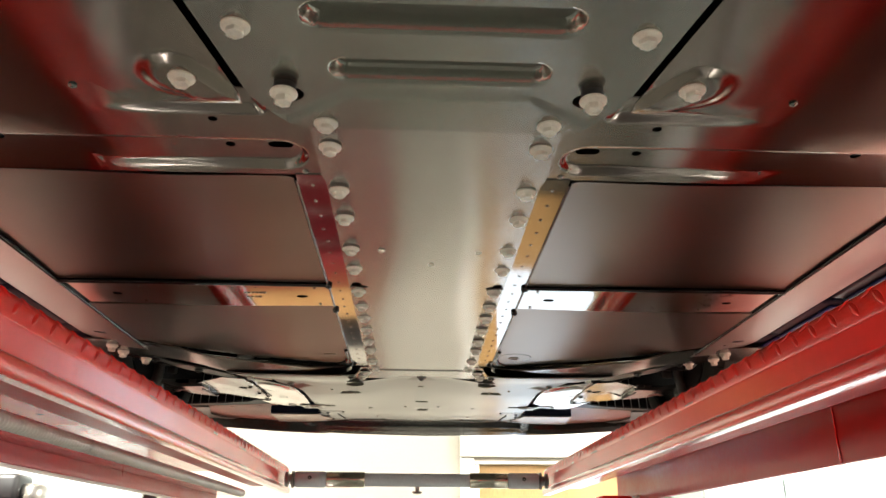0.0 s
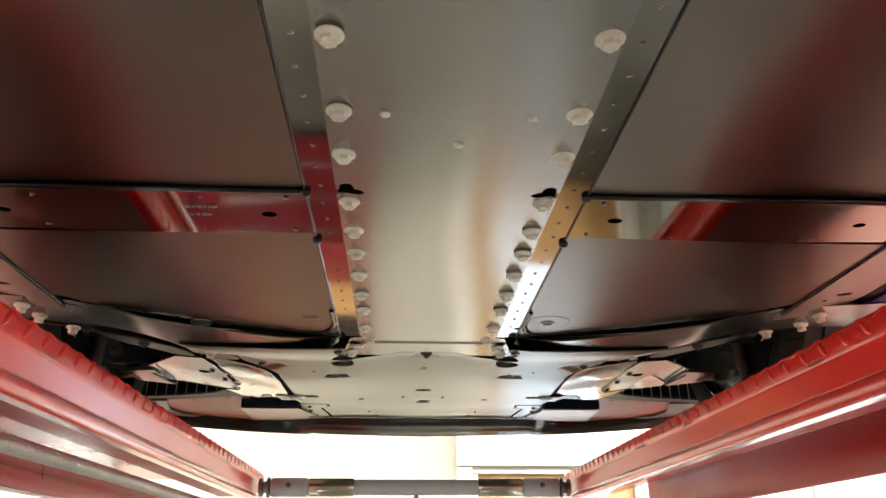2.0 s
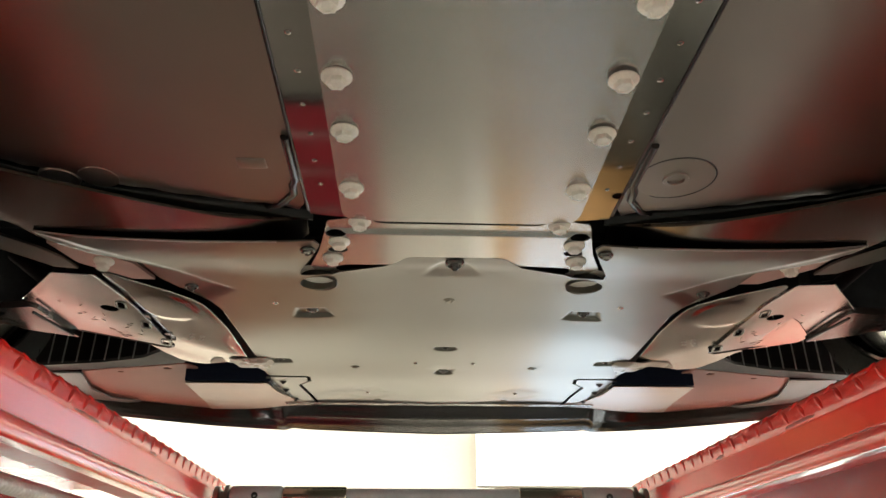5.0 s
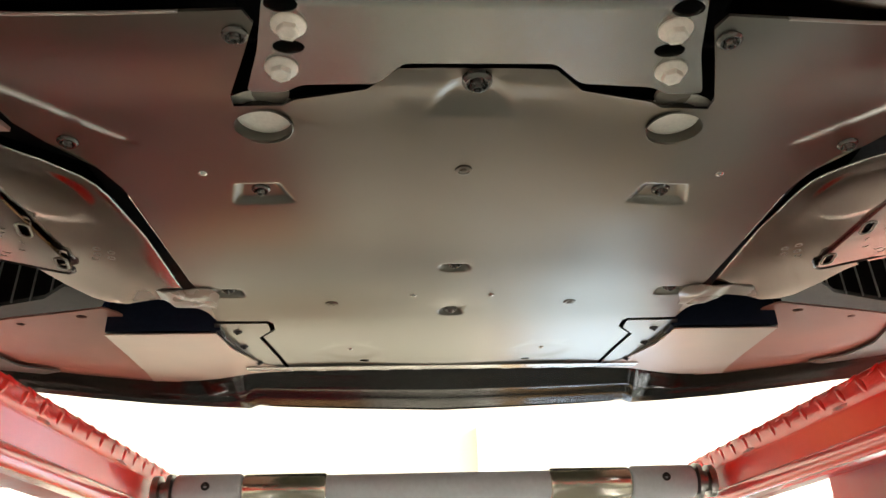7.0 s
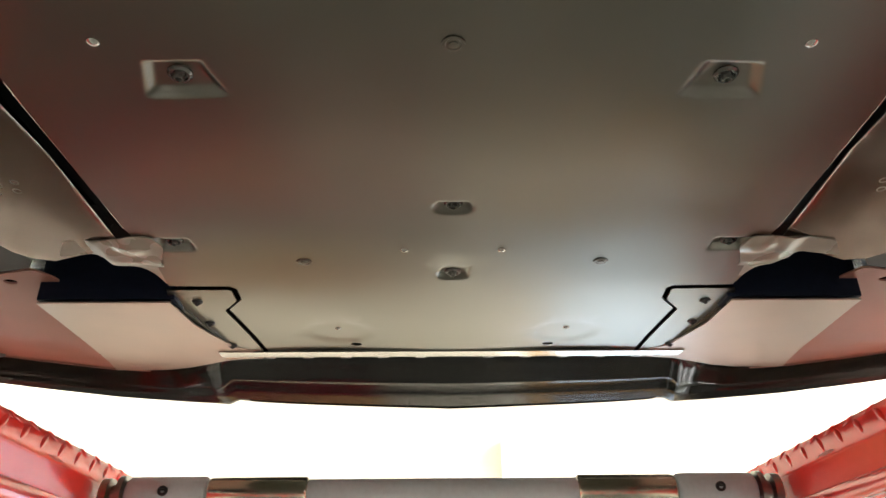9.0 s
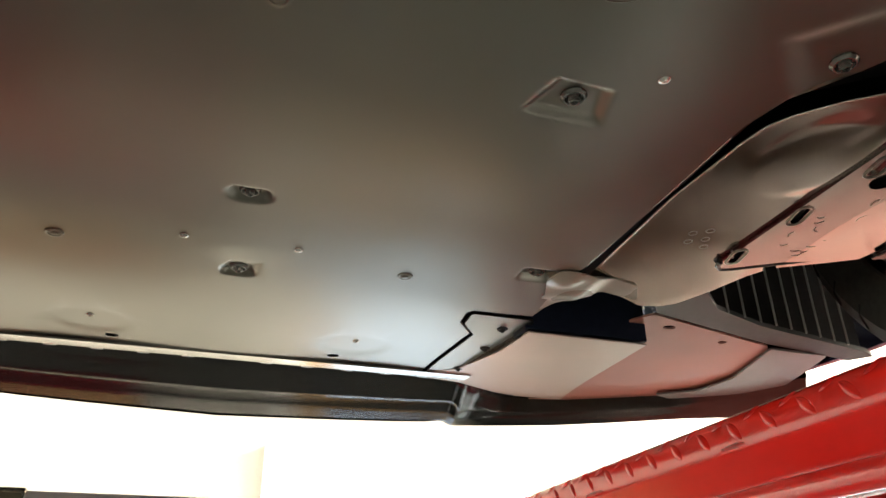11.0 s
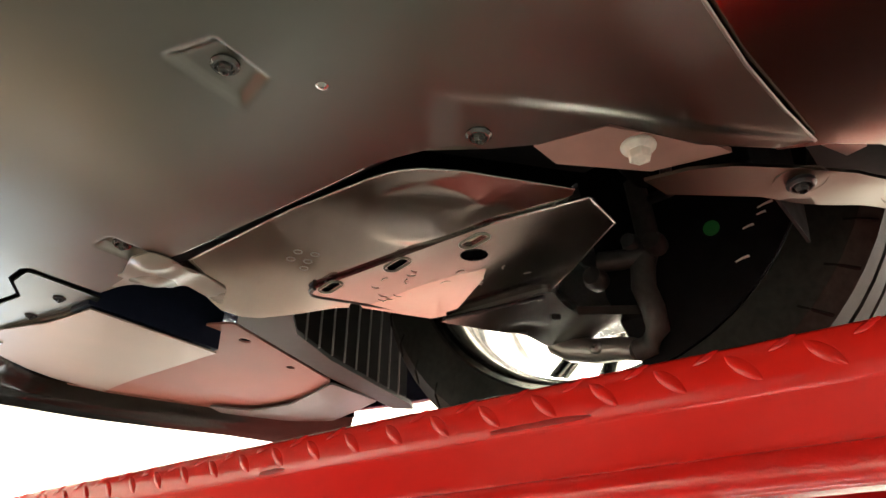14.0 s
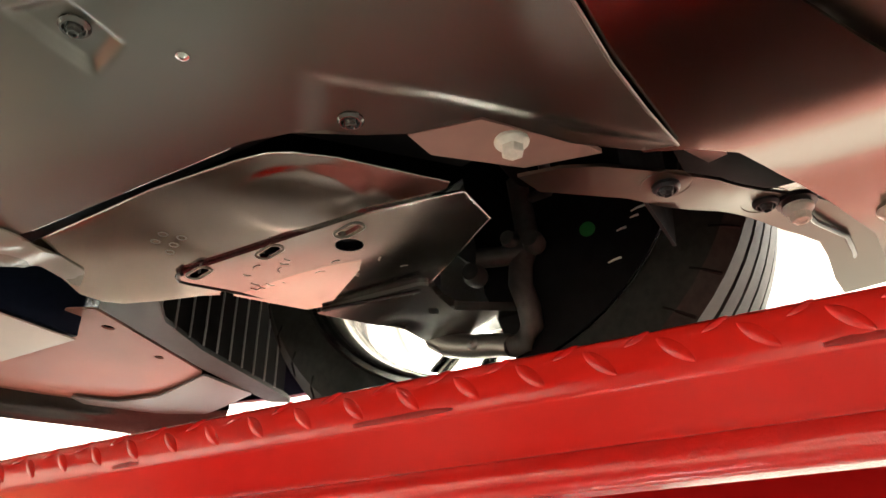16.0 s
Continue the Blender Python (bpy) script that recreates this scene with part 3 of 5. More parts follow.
DARKCLIP_ME = simple_mesh("dark_push_clip", clipd, DARK)


def fit_on(name, me, parent, x, y, z, rz=0.0, rx=0.0, ry=0.0):
    o = new(name, me)
    o.parent = parent
    o.matrix_basis = pose(x, y, z, rx, ry, rz)
    return o


def bolt(parent, x, y, z, rx=0.0, ry=0.0):
    return fit_on("bolt", BOLT_ME, parent, x, y, z, random.uniform(0, 60), rx, ry)


# dark boxes added as chassis above the panels close the view and light leaks
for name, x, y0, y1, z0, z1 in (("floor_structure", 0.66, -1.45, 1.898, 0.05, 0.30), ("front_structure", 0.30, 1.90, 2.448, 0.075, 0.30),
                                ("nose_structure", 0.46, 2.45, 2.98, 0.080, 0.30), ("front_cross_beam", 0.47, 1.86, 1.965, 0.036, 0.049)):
    part(name, box_bm(-x, x, y0, y1, Z + z0, Z + z1), CAVITY, car, "black box added above the panels to close the view", smooth=False)

# shear panel with two pressed beads
def shear_z(x, y):
    fold = min(y - 0.683, 0.79 * (y - 0.683 - 0.763 * (abs(x) - 0.087)))
    z = Z - 0.003 - 0.0016 * smooth01((fold + 0.002) / 0.012)
    for hw, yc, r in ((0.099, 0.577, 0.0175), (0.083, 0.651, 0.0165)):
        d = sd_line(x, y, -hw, yc, hw, yc)
        z += 0.016 * smooth01((r + 0.001 - d) / 0.0052)
    return z


oval = [ring(m * 0.144, 0.692, 0.0165, 0.0135, 18) for m in (-1, 1)]
outline = [(-0.44, -0.62), (0.44, -0.62), (0.209, 0.545), (0.180, 0.697), (0.165, 0.722), (0.150, 0.742), (0.131, 0.752), (-0.131, 0.752), (-0.150, 0.742), (-0.165, 0.722), (-0.180, 0.697), (-0.209, 0.545)]
shear = part("shear_panel", sheet(outline, shear_z, 0.003, oval, 0.04, [(-0.13, 0.13, 0.550, 0.604, 0.0021), (-0.115, 0.115, 0.625, 0.677, 0.0021), (-0.165, 0.165, 0.680, 0.745, 0.005)]), SHEAR, car, "satin aluminium shear panel with two pressed beads")
for m in (-1, 1):
    bolt(shear, m * 0.171, 0.592, Z - 0.0032)
    big = bolt(shear, m * 0.1435, 0.676, Z - 0.012)
    big.scale = (1.05, 1.05, 1.35)
    part("boss", lathe([(0.0105, 0.02), (0.0105, -0.010), (0.009, -0.0105)], n=18, centre=(m * 0.1435, 0.678, Z)), DARK, shear)
    # pan beside the shear panel
    o = side([(0.451, -0.62), (0.655, -0.62), (0.655, 0.605), (0.50, 0.628), (0.405, 0.650), (0.360, 0.657), (0.340, 0.667), (0.315, 0.694), (0.297, 0.711), (0.280, 0.713), (0.190, 0.713), (0.190, 0.697), (0.2185, 0.545)], m)

    def pan_z(x, y, m=m):
        ax = abs(x)
        pad = sd_line(ax, y, 0.190, 0.703, 0.240, 0.668) - 0.026 * smooth01((ax - 0.185) / 0.05)
        return Z - 0.001 - 0.0035 * smooth01((0.008 - pad) / 0.012) - 0.001 * smooth01((y - 0.70) / 0.01)

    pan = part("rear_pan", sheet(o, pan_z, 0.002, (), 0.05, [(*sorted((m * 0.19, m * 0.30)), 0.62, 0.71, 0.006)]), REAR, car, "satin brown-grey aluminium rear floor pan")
    bolt(pan, m * 0.235, 0.667, Z - 0.0045)

    # pressed cross member behind the floor pan
    def cross_z(x, y):
        ax = abs(x)
        d = sd_line(ax, y, 0.172, 0.823, 0.70, 0.823)
        bead = smooth01((0.031 - d) / 0.0048)
        if y > 0.823:
            bead += (1 - bead) * smooth01((ax - 0.19) / 0.17) * (1 - smooth01((y - 0.843) / 0.026))
        ledge = smooth01((0.7385 - y) / 0.010) * smooth01((ax - 0.168) / 0.014) * (1 - smooth01((ax - 0.25) / 0.10))
        return Z + 0.0022 + 0.0065 * bead + 0.0060 * ledge

    o = side([(0.112, 0.870), (0.112, 0.700), (0.186, 0.698), (0.295, 0.696), (0.310, 0.680), (0.340, 0.650), (0.405, 0.636), (0.50, 0.614), (0.655, 0.590), (0.655, 0.870)], m)
    holes = [ring(m * 0.2275, 0.7495, 0.005, n=12), ring(m * 0.224, 0.813, 0.0055, n=12), slot(m * 0.169, 0.8115, 0.007, 0.0065), ring(m * 0.469, 0.806, 0.006, n=12)]
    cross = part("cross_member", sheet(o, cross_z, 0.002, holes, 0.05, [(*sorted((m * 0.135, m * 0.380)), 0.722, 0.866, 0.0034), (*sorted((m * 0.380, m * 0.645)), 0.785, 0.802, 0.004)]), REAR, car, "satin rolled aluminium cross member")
    for x, y in ((0.148, 0.862), (0.345, 0.695), (0.46, 0.66), (0.475, 0.675), (0.455, 0.688)):
        fit_on("rivet", PLAIN_RIVET_ME, cross, m * x, y, cross_z(x, y))

    # floor pans and the rolled strip between them
    OUT = 0.598
    o = side([(0.1635, 0.874), (OUT, 0.874), (OUT, 1.262), (0.1635, 1.262)], m)

    def floor_z(x, y):
        ax = abs(x)
        return Z + 0.003 + 0.0022 * math.sin(ax * 9.0 + y * 3.1) * smooth01((ax - 0.2) / 0.1) + 0.0010 * math.sin(y * 11 + 1.3)

    fp = part("floor_pan", sheet(rounded(o, 0.012), floor_z, 0.002, (), 0.03), PAN, car, "dark coated aluminium floor pan")
    o = side([(0.1635, 1.270), (OUT, 1.270), (OUT, 1.388), (0.1635, 1.388)], m)
    st = part("cross_strip", sheet(rounded(o, 0.006), lambda x, y: Z + 0.002 + 0.0015 * math.sin(abs(x) * 13), 0.002, [ring(m * 0.213, 1.334, 0.0092, 0.0075, 16), ring(m * 0.527, 1.334, 0.008, 0.0065, 14)], 0.03), GLOSS, car, "glossy rolled aluminium strip across the floor")
    for x, y in ((0.187, 1.287), (0.187, 1.378), (0.285, 1.287), (0.30, 1.378), (0.385, 1.287), (0.39, 1.373), (0.475, 1.29), (0.49, 1.372)):
        fit_on("rivet", PLAIN_RIVET_ME, st, m * x, y, Z + 0.002).scale = (0.75, 0.75, 0.6)
    if m < 0:
        for y, xs in ((1.312, (0.3060, 0.2995, 0.2925, 0.2860, 0.2790, 0.2735)), (1.334, (0.3050, 0.2985, 0.2910, 0.2850))):
            for x in xs:
                part("print_bar", box_bm(-x - 0.0024, -x + 0.0024, y - 0.0024, y + 0.0024, Z + 0.0002, Z + 0.0016, 0.0002), INK, st)
    part("seam_bead", tube([(m * (0.160 + 0.44 * k / 8), 1.266 + 0.0008 * math.sin(k * 2.0), Z + 0.001) for k in range(9)], 0.0036, 10), SEAL, car, "black sealer bead")
    for y in (1.266, 1.402):
        part("seam_knob", lathe([(0.0058, 0.002), (0.0060, -0.0025), (0.0045, -0.0050), (0.0015, -0.0058)], n=14, centre=(m * 0.1615, y, Z)), SEAL, car, "black sealer blob")

    front = [(0.1635, 1.392), (OUT, 1.392), (OUT, 1.680), (0.575, 1.704), (0.50, 1.754), (0.385, 1.812), (0.28, 1.841), (0.190, 1.857), (0.172, 1.842), (0.1635, 1.825)]
    arc = front[2:8]

    def front_z(x, y, arc=arc):
        ax = abs(x)
        d = min(sd_line(ax, y, *a, *b) for a, b in zip(arc, arc[1:]))
        z = Z + 0.003 + 0.0018 * math.sin(ax * 8 + 0.7) * math.sin(y * 6)
        return z + 0.016 * smooth01((0.024 - d) / 0.024)

    hl, dn = [], [(*sorted((m * 0.165, m * OUT)), 1.66, 1.858, 0.012)]
    ff = part("floor_pan", sheet(side(front, m), front_z, 0.002, hl, 0.03, dn), PAN, car, "satin aluminium front floor pan with a curved front edge")
    if m > 0:
        part("drain_plug", lathe([(0.038, 0.001), (0.038, -0.0010), (0.0370, -0.0016), (0.0130, -0.0018), (0.0120, -0.0034), (0.0085, -0.0036), (0.0075, -0.0008), (0.002, -0.0008)], n=36, centre=(0.206, 1.762, Z + 0.003)), PAN, ff, "round aluminium plug", angle=12)
        part("plug_seal", lathe([(0.0395, 0.001), (0.0395, -0.0014), (0.0380, -0.0014)], n=36, centre=(0.206, 1.762, Z + 0.003), cap=False), SEAL, ff)
    else:
        part("pad_tab", box_bm(-0.219, -0.191, 1.741, 1.759, Z + 0.0008, Z + 0.0060, 0.0012), PAN, ff)
        for x, y in ((-0.36, 1.785), (-0.40, 1.79)):
            part("pad_tab", lathe([(0.02, 0.002), (0.019, -0.0012), (0.015, -0.0012)], n=22, centre=(x, y, Z + 0.004)), PAN, ff)
    # black sealed edge behind the front pan's curve
    part("edge_seal", tube([(m * x + 0, y + 0.008, Z + 0.014) for x, y in [(0.64, 1.62)] + arc + [(0.16, 1.860)]], 0.011, 10), SEAL, car, "thick black sealer along the curved edge")
    part("sealer_hook", tube([(m * 0.167, 1.70, Z), (m * 0.167, 1.775, Z), (m * 0.171, 1.785, Z - 0.001), (m * 0.172, 1.803, Z), (m * 0.190, 1.832, Z + 0.002), (m * 0.207, 1.850, Z + 0.010)], 0.0042, 8), SEAL, car)

    # flange beside the tunnel cover, with rivets
    o = side([(0.1235, 0.868), (0.1605, 0.868), (0.1605, 1.850), (0.1235, 1.856)], m)
    fl = part("tunnel_flange", sheet(o, flat(Z + 0.0008), 0.002, [ring(m * 0.158, 1.797, 0.0065, n=12)] if m > 0 else [], 0.05), GLOSS, car, "glossy riveted aluminium flange")
    for k in range(21):
        y = 0.895 + 0.0445 * k
        fit_on("rivet", PLAIN_RIVET_ME, fl, m * (0.1435 + 0.0015 * (k % 2)), y, Z + 0.0008).scale = (0.62, 0.62, 0.5)

    part("flange_edge", tube([(m * 0.1622, 0.88 + 0.12 * k, Z + 0.0006) for k in range(9)], 0.0019, 6), SEAL, fl, "glossy black sealer line")

    # sill panel outside the floor pan
    o = side([(OUT + 0.003, 0.60), (0.703, 0.60), (0.703, 1.62), (0.69, 1.690), (0.62, 1.726), (OUT + 0.003, 1.735)], m)

    def sill_z(x, y):
        ax = abs(x)
        return Z + 0.0035 + 0.008 * smooth01((ax - 0.64) / 0.07)

    sill = part("sill_panel", sheet(o, sill_z, 0.002, [ring(m * 0.655, 1.60, 0.014, 0.007, 14)], 0.03), DULL, car)
    part("sill_seam", tube([(m * (OUT + 0.0015), 0.6 + 0.1 * k, Z + 0.0015) for k in range(12)], 0.003, 8), SEAL, car)
    for x, y in ((0.667, 1.702), (0.662, 1.757)):
        b = bolt(car, m * x, y, Z + 0.004)
        b.scale = (1.0, 1.0, 1.5)
    for y0, y1, dz in ((0.60, 1.32, 0.0), (1.35, 1.57, 0.003), (1.575, 1.74, 0.005)):
        skirt = part("side_skirt", box_bm(*sorted((m * 0.705, m * 0.80)), y0, y1, Z + 0.009 + dz, Z + 0.075, 0.006), NAVY, car, "dark blue side skirt segment")
        # bluer strip paints in the reflection on the skirt's lower bevel
        part("skirt_edge", box_bm(*sorted((m * 0.728, m * 0.80)), y0 + 0.01, y1, Z + 0.003 + dz, Z + 0.0085 + dz, 0.002), SKIRT_EDGE, skirt, "lower edge strip coloured blue for its reflection")

# satin bulkhead panel between the floor's curved edge and the undertray
def bulk_z(x, y):
    ax = abs(x)
    return Z + 0.006 - 0.016 * smooth01((ax - 0.12) / 0.15) + 0.014 * smooth01((ax - 0.46) / 0.12)


half = [(0.166, 1.868), (0.19, 1.862), (0.25, 1.842), (0.33, 1.808), (0.42, 1.762), (0.46, 1.740), (0.53, 1.700), (0.60, 1.668), (0.70, 1.650), (0.79, 1.63), (0.79, 1.765), (0.70, 1.772), (0.62, 1.800), (0.56, 1.826), (0.50, 1.845), (0.475, 1.87), (0.46, 1.90), (0.30, 1.94), (0.20, 1.945), (0.168, 1.90)]
for m in (-1, 1):
    part("front_bulkhead", sheet([(m * x, y) for x, y in half], bulk_z, 0.003, (), 0.018), BULKHEAD, car, "dark polished aluminium bulkhead panel ahead of the floor")

# tunnel cover with its two rows of bolts
keyholes = []
for m in (-1, 1):
    lobes = []
    for i in range(24):
        a = 2 * math.pi * i / 24
        r = 0.0135 + 0.0055 * math.cos(3 * (a + math.pi / 2))
        lobes.append((m * 0.1145 + 1.15 * r * math.cos(a), 1.2525 + 0.85 * r * math.sin(a)))
    keyholes.append(lobes)


def cover_z(x, y):
    return Z - 0.0025 + 0.0014 * math.sin(x * 14 + 0.6) * math.sin(y * 5.0) + 0.0012 * math.sin(y * 9 + x * 5)


outline = rounded([(-0.130, 0.735), (0.130, 0.735), (0.130, 0.868), (0.1265, 0.880), (0.1265, 1.836), (0.122, 1.851), (0.094, 1.855), (0.086, 1.857), (-0.086, 1.857), (-0.094, 1.855), (-0.122, 1.851), (-0.1265, 1.836), (-0.1265, 0.880), (-0.130, 0.868)], 0.004, 2)
cover = part("tunnel_cover", sheet(outline, cover_z, 0.0022, keyholes, 0.025), COVER, car, "long brushed aluminium tunnel cover plate")
for y in (0.739, 0.792, 0.896, 0.979, 1.089, 1.171, 1.279, 1.362, 1.436, 1.520, 1.606, 1.682, 1.783):
    for m in (-1, 1):
        bolt(cover if y > 0.75 else shear, m * (0.1125 + random.uniform(-0.0008, 0.0008)), y + (0.002 if m < 0 else -0.003) + random.uniform(-0.001, 0.001), Z - 0.0030 if y > 0.75 else Z - 0.0048)
for x, y in ((-0.069, 1.0955), (0.071, 1.0955), (0.004, 1.148)):
    fit_on("rivet", WHITE_RIVET_ME, cover, x, y, Z - 0.0028)

# end plate at the front of the tunnel
def end_z(x, y):
    return Z - 0.0005 - 0.0025 * smooth01((y - 1.881) / 0.007)


outline = rounded([(-0.144, 1.862), (-0.120, 1.856), (-0.098, 1.858), (-0.088, 1.867), (0.088, 1.867), (0.098, 1.858), (0.120, 1.856), (0.144, 1.862), (0.162, 1.935), (0.180, 1.982), (0.152, 1.984), (0.138, 1.975), (0.080, 1.971), (0.057, 1.948), (-0.056, 1.949), (-0.076, 1.973), (-0.134, 1.975), (-0.148, 1.985), (-0.176, 1.984), (-0.160, 1.935)], 0.006, 3)
hol = [ring(m * 0.1375, yy, 0.0115, 0.0075, 14) for m in (-1, 1) for yy in (1.890, 1.932)]
end = part("end_plate", sheet(outline, end_z, 0.003, hol, 0.02, [(-0.15, 0.15, 1.868, 1.895, 0.004)]), COVER, car, "brushed folded aluminium end plate")
for m in (-1, 1):
    for x, y in ((0.109, 1.863), (0.1345, 1.909), (0.1455, 1.954)):
        bolt(end, m * x, y, end_z(x, y) - 0.0002)
    part("locating_disc", lathe([(0.0150, 0.002), (0.0150, 0.0), (0.0135, -0.001), (0.004, -0.001)], n=22, centre=(m * 0.160, 1.991, Z + 0.001)), PALE, end, "pale round locating disc")

# ---- front undertray ----
def tray_base(ax, y):
    """Height of the tray's skin without its pressings."""
    z = Z - 0.012 * smooth01((ax - 0.04) / 0.16) * smooth01((2.48 - y) / 0.30) - 0.008 * smooth01((ax - 0.08) / 0.08) * smooth01((2.03 - y) / 0.10)
    return z + 0.012 * smooth01((y - 2.50) / 0.28) + 0.0014 * math.sin(ax * 17 + y * 4) * math.sin(y * 7 + 0.5)


def tray_z(x, y):
    ax = abs(x - cx(y))
    z = tray_base(ax, y)
    pad = min(smooth01((0.026 + 0.25 * (y - 2.1555) - abs(ax - 0.190)) / 0.010), smooth01((y - 2.1385) / 0.004), smooth01((2.1765 - y) / 0.007))
    z += 0.0050 * pad
    z += 0.006 * smooth01((0.003 - sd_box(x - cx(y), y, 0.0, 2.353, 0.0165, 0.0085, 0.008)) / 0.006)
    z += 0.005 * smooth01((0.003 - sd_box(x - cx(y), y, 0.0, 2.499, 0.0145, 0.0085, 0.006)) / 0.006)
    z += 0.006 * smooth01((0.003 - sd_box(ax, y, 0.2795, 2.4205, 0.017, 0.012, 0.004)) / 0.006)
    z -= 0.0020 * smooth01((2.030 - y) / 0.03) * smooth01((0.16 - ax) / 0.03)
    # pad under the centre bolt, with two creases that spread forward
    z += 0.0026 * smooth01((0.026 + 0.5 * (y - 2.012) - abs(x)) / 0.010) * min(1.0, max(0.0, (2.050 - y) / 0.034)) * smooth01((y - 1.990) / 0.024)
    # pressed-up ledge beside the wheel opening
    ledge = min((ax - 0.280) * 0.71 + (y - 2.0725) * 0.704, 0.65 * ((ax - 0.280) * 0.67 - (y - 2.0725) * 0.74))
    z += 0.0048 * smooth01((ledge + 0.004) / 0.018)
    # shallow dished rounds near the front edge
    d = math.hypot(ax - 0.150, y - 2.692)
    z += 0.0012 * smooth01((0.048 - d) / 0.012)
    return z


half = [(0.0, 1.986), (0.060, 1.986), (0.084, 2.009), (0.140, 2.014), (0.150, 2.021), (0.187, 2.019), (0.187, 2.005), (0.168, 1.955), (0.155, 1.921), (0.160, 1.908), (0.200, 1.908), (0.30, 1.914), (0.36, 1.9135), (0.460, 1.9035), (0.455, 1.925), (0.425, 1.965), (0.376, 2.004), (0.369, 2.052), (0.353, 2.081), (0.322, 2.114), (0.313, 2.145), (0.3115, 2.16), (0.3110, 2.24), (0.3150, 2.38), (0.3115, 2.452), (0.3185, 2.525), (0.2500, 2.525), (0.2440, 2.534), (0.2470, 2.566), (0.2700, 2.601), (0.2600, 2.772), (0.0, 2.772)]
outline = [(x + cx(y), y) for x, y in half] + [(-x + cx(y), y) for x, y in reversed(half[1:-1])]
holes = []
for m in (-1, 1):
    holes += [ring(m * 0.169, 2.048, 0.0235, 0.021, 24), ring(m * 0.133 + cx(2.75), 2.747, 0.0078, 0.0062, 14)]
dense = [(-0.06, 0.06, 1.995, 2.06, 0.0035), (-0.03, 0.045, 2.33, 2.37, 0.003), (-0.03, 0.045, 2.49, 2.525, 0.003)]
for m in (-1, 1):
    dense += [(*sorted((m * 0.155, m * 0.225)), 2.128, 2.183, 0.0025), (*sorted((m * 0.254 + cx(2.42), m * 0.305 + cx(2.42))), 2.400, 2.442, 0.003), (*sorted((m * 0.255, m * 0.46)), 1.90, 2.19, 0.0045), (*sorted((m * 0.10 + 0.013, m * 0.20 + 0.013)), 2.645, 2.735, 0.008)]
tray = part("front_undertray", sheet(outline, tray_z, 0.0025, holes, 0.03, dense), TRAY, car, "large satin metal front undertray with push clips")
for m in (-1, 1):
    for x, y in ((0.190, 2.1555), (0.2795, 2.4205), (0.3355, 2.078), (0.1685, 1.930)):
        fit_on("push_clip", CLIP_ME, tray, m * x + cx(y), y, tray_z(m * x + cx(y), y), random.uniform(0, 90))
    for x, y, mesh in ((0.157, 2.4645, FLATRIVET_ME), (0.234, 2.119, RIVET_ME), (0.150, 2.680, RIVET_ME), (0.05, 2.44, RIVET_ME)):
        fit_on("rivet", mesh, tray, m * x + cx(y), y, tray_z(m * x + cx(y), y))
    part("hole_collar", lathe([(0.0240, -0.0004), (0.0232, -0.0008), (0.0224, 0.001), (0.0224, 0.0095), (0.026, 0.0105)], n=28, centre=(m * 0.169, 2.048, tray_base(0.169, 2.048)), cap=False), TRAY, tray, "rolled rim of a round hole")
    # pale disc added in place of the lit surface inside the hole
    part("hole_backing", lathe([(0.034, 0.001), (0.034, 0.0)], n=20, centre=(m * 0.169, 2.048, tray_base(0.169, 2.048) + 0.0095)), BOLT, tray, "pale disc added inside the hole to look lit")
fit_on("rivet", FLATRIVET_ME, tray, 0.0, 2.134, tray_z(0, 2.134))
for y in (2.353, 2.499):
    fit_on("push_clip", CLIP_ME, tray, cx(y), y, tray_z(cx(y), y), 20)
cb = fit_on("centre_bolt", CLIP_ME, tray, 0.0005, 1.9985, Z - 0.0025)
cb.scale = (1.35, 1.35, 1.5)
for m in (-1, 1):
    part("rolled_edge", tube([(m * x, y, tray_z(m * x, y) + 0.0005) for x, y in ((0.200, 1.908), (0.25, 1.911), (0.30, 1.914), (0.36, 1.9135), (0.41, 1.909), (0.460, 1.9035))], 0.0013, 8), DULL, tray)
# front flange of the tray
part("front_flange", sheet([(-0.315, 2.770), (0.345, 2.770), (0.345, 2.799), (-0.315, 2.799)], lambda x, y: Z + 0.0090 + 0.1 * (y - 2.77), 0.003, (), 0.03), BRACKET, tray, "bright thin front edge strip")

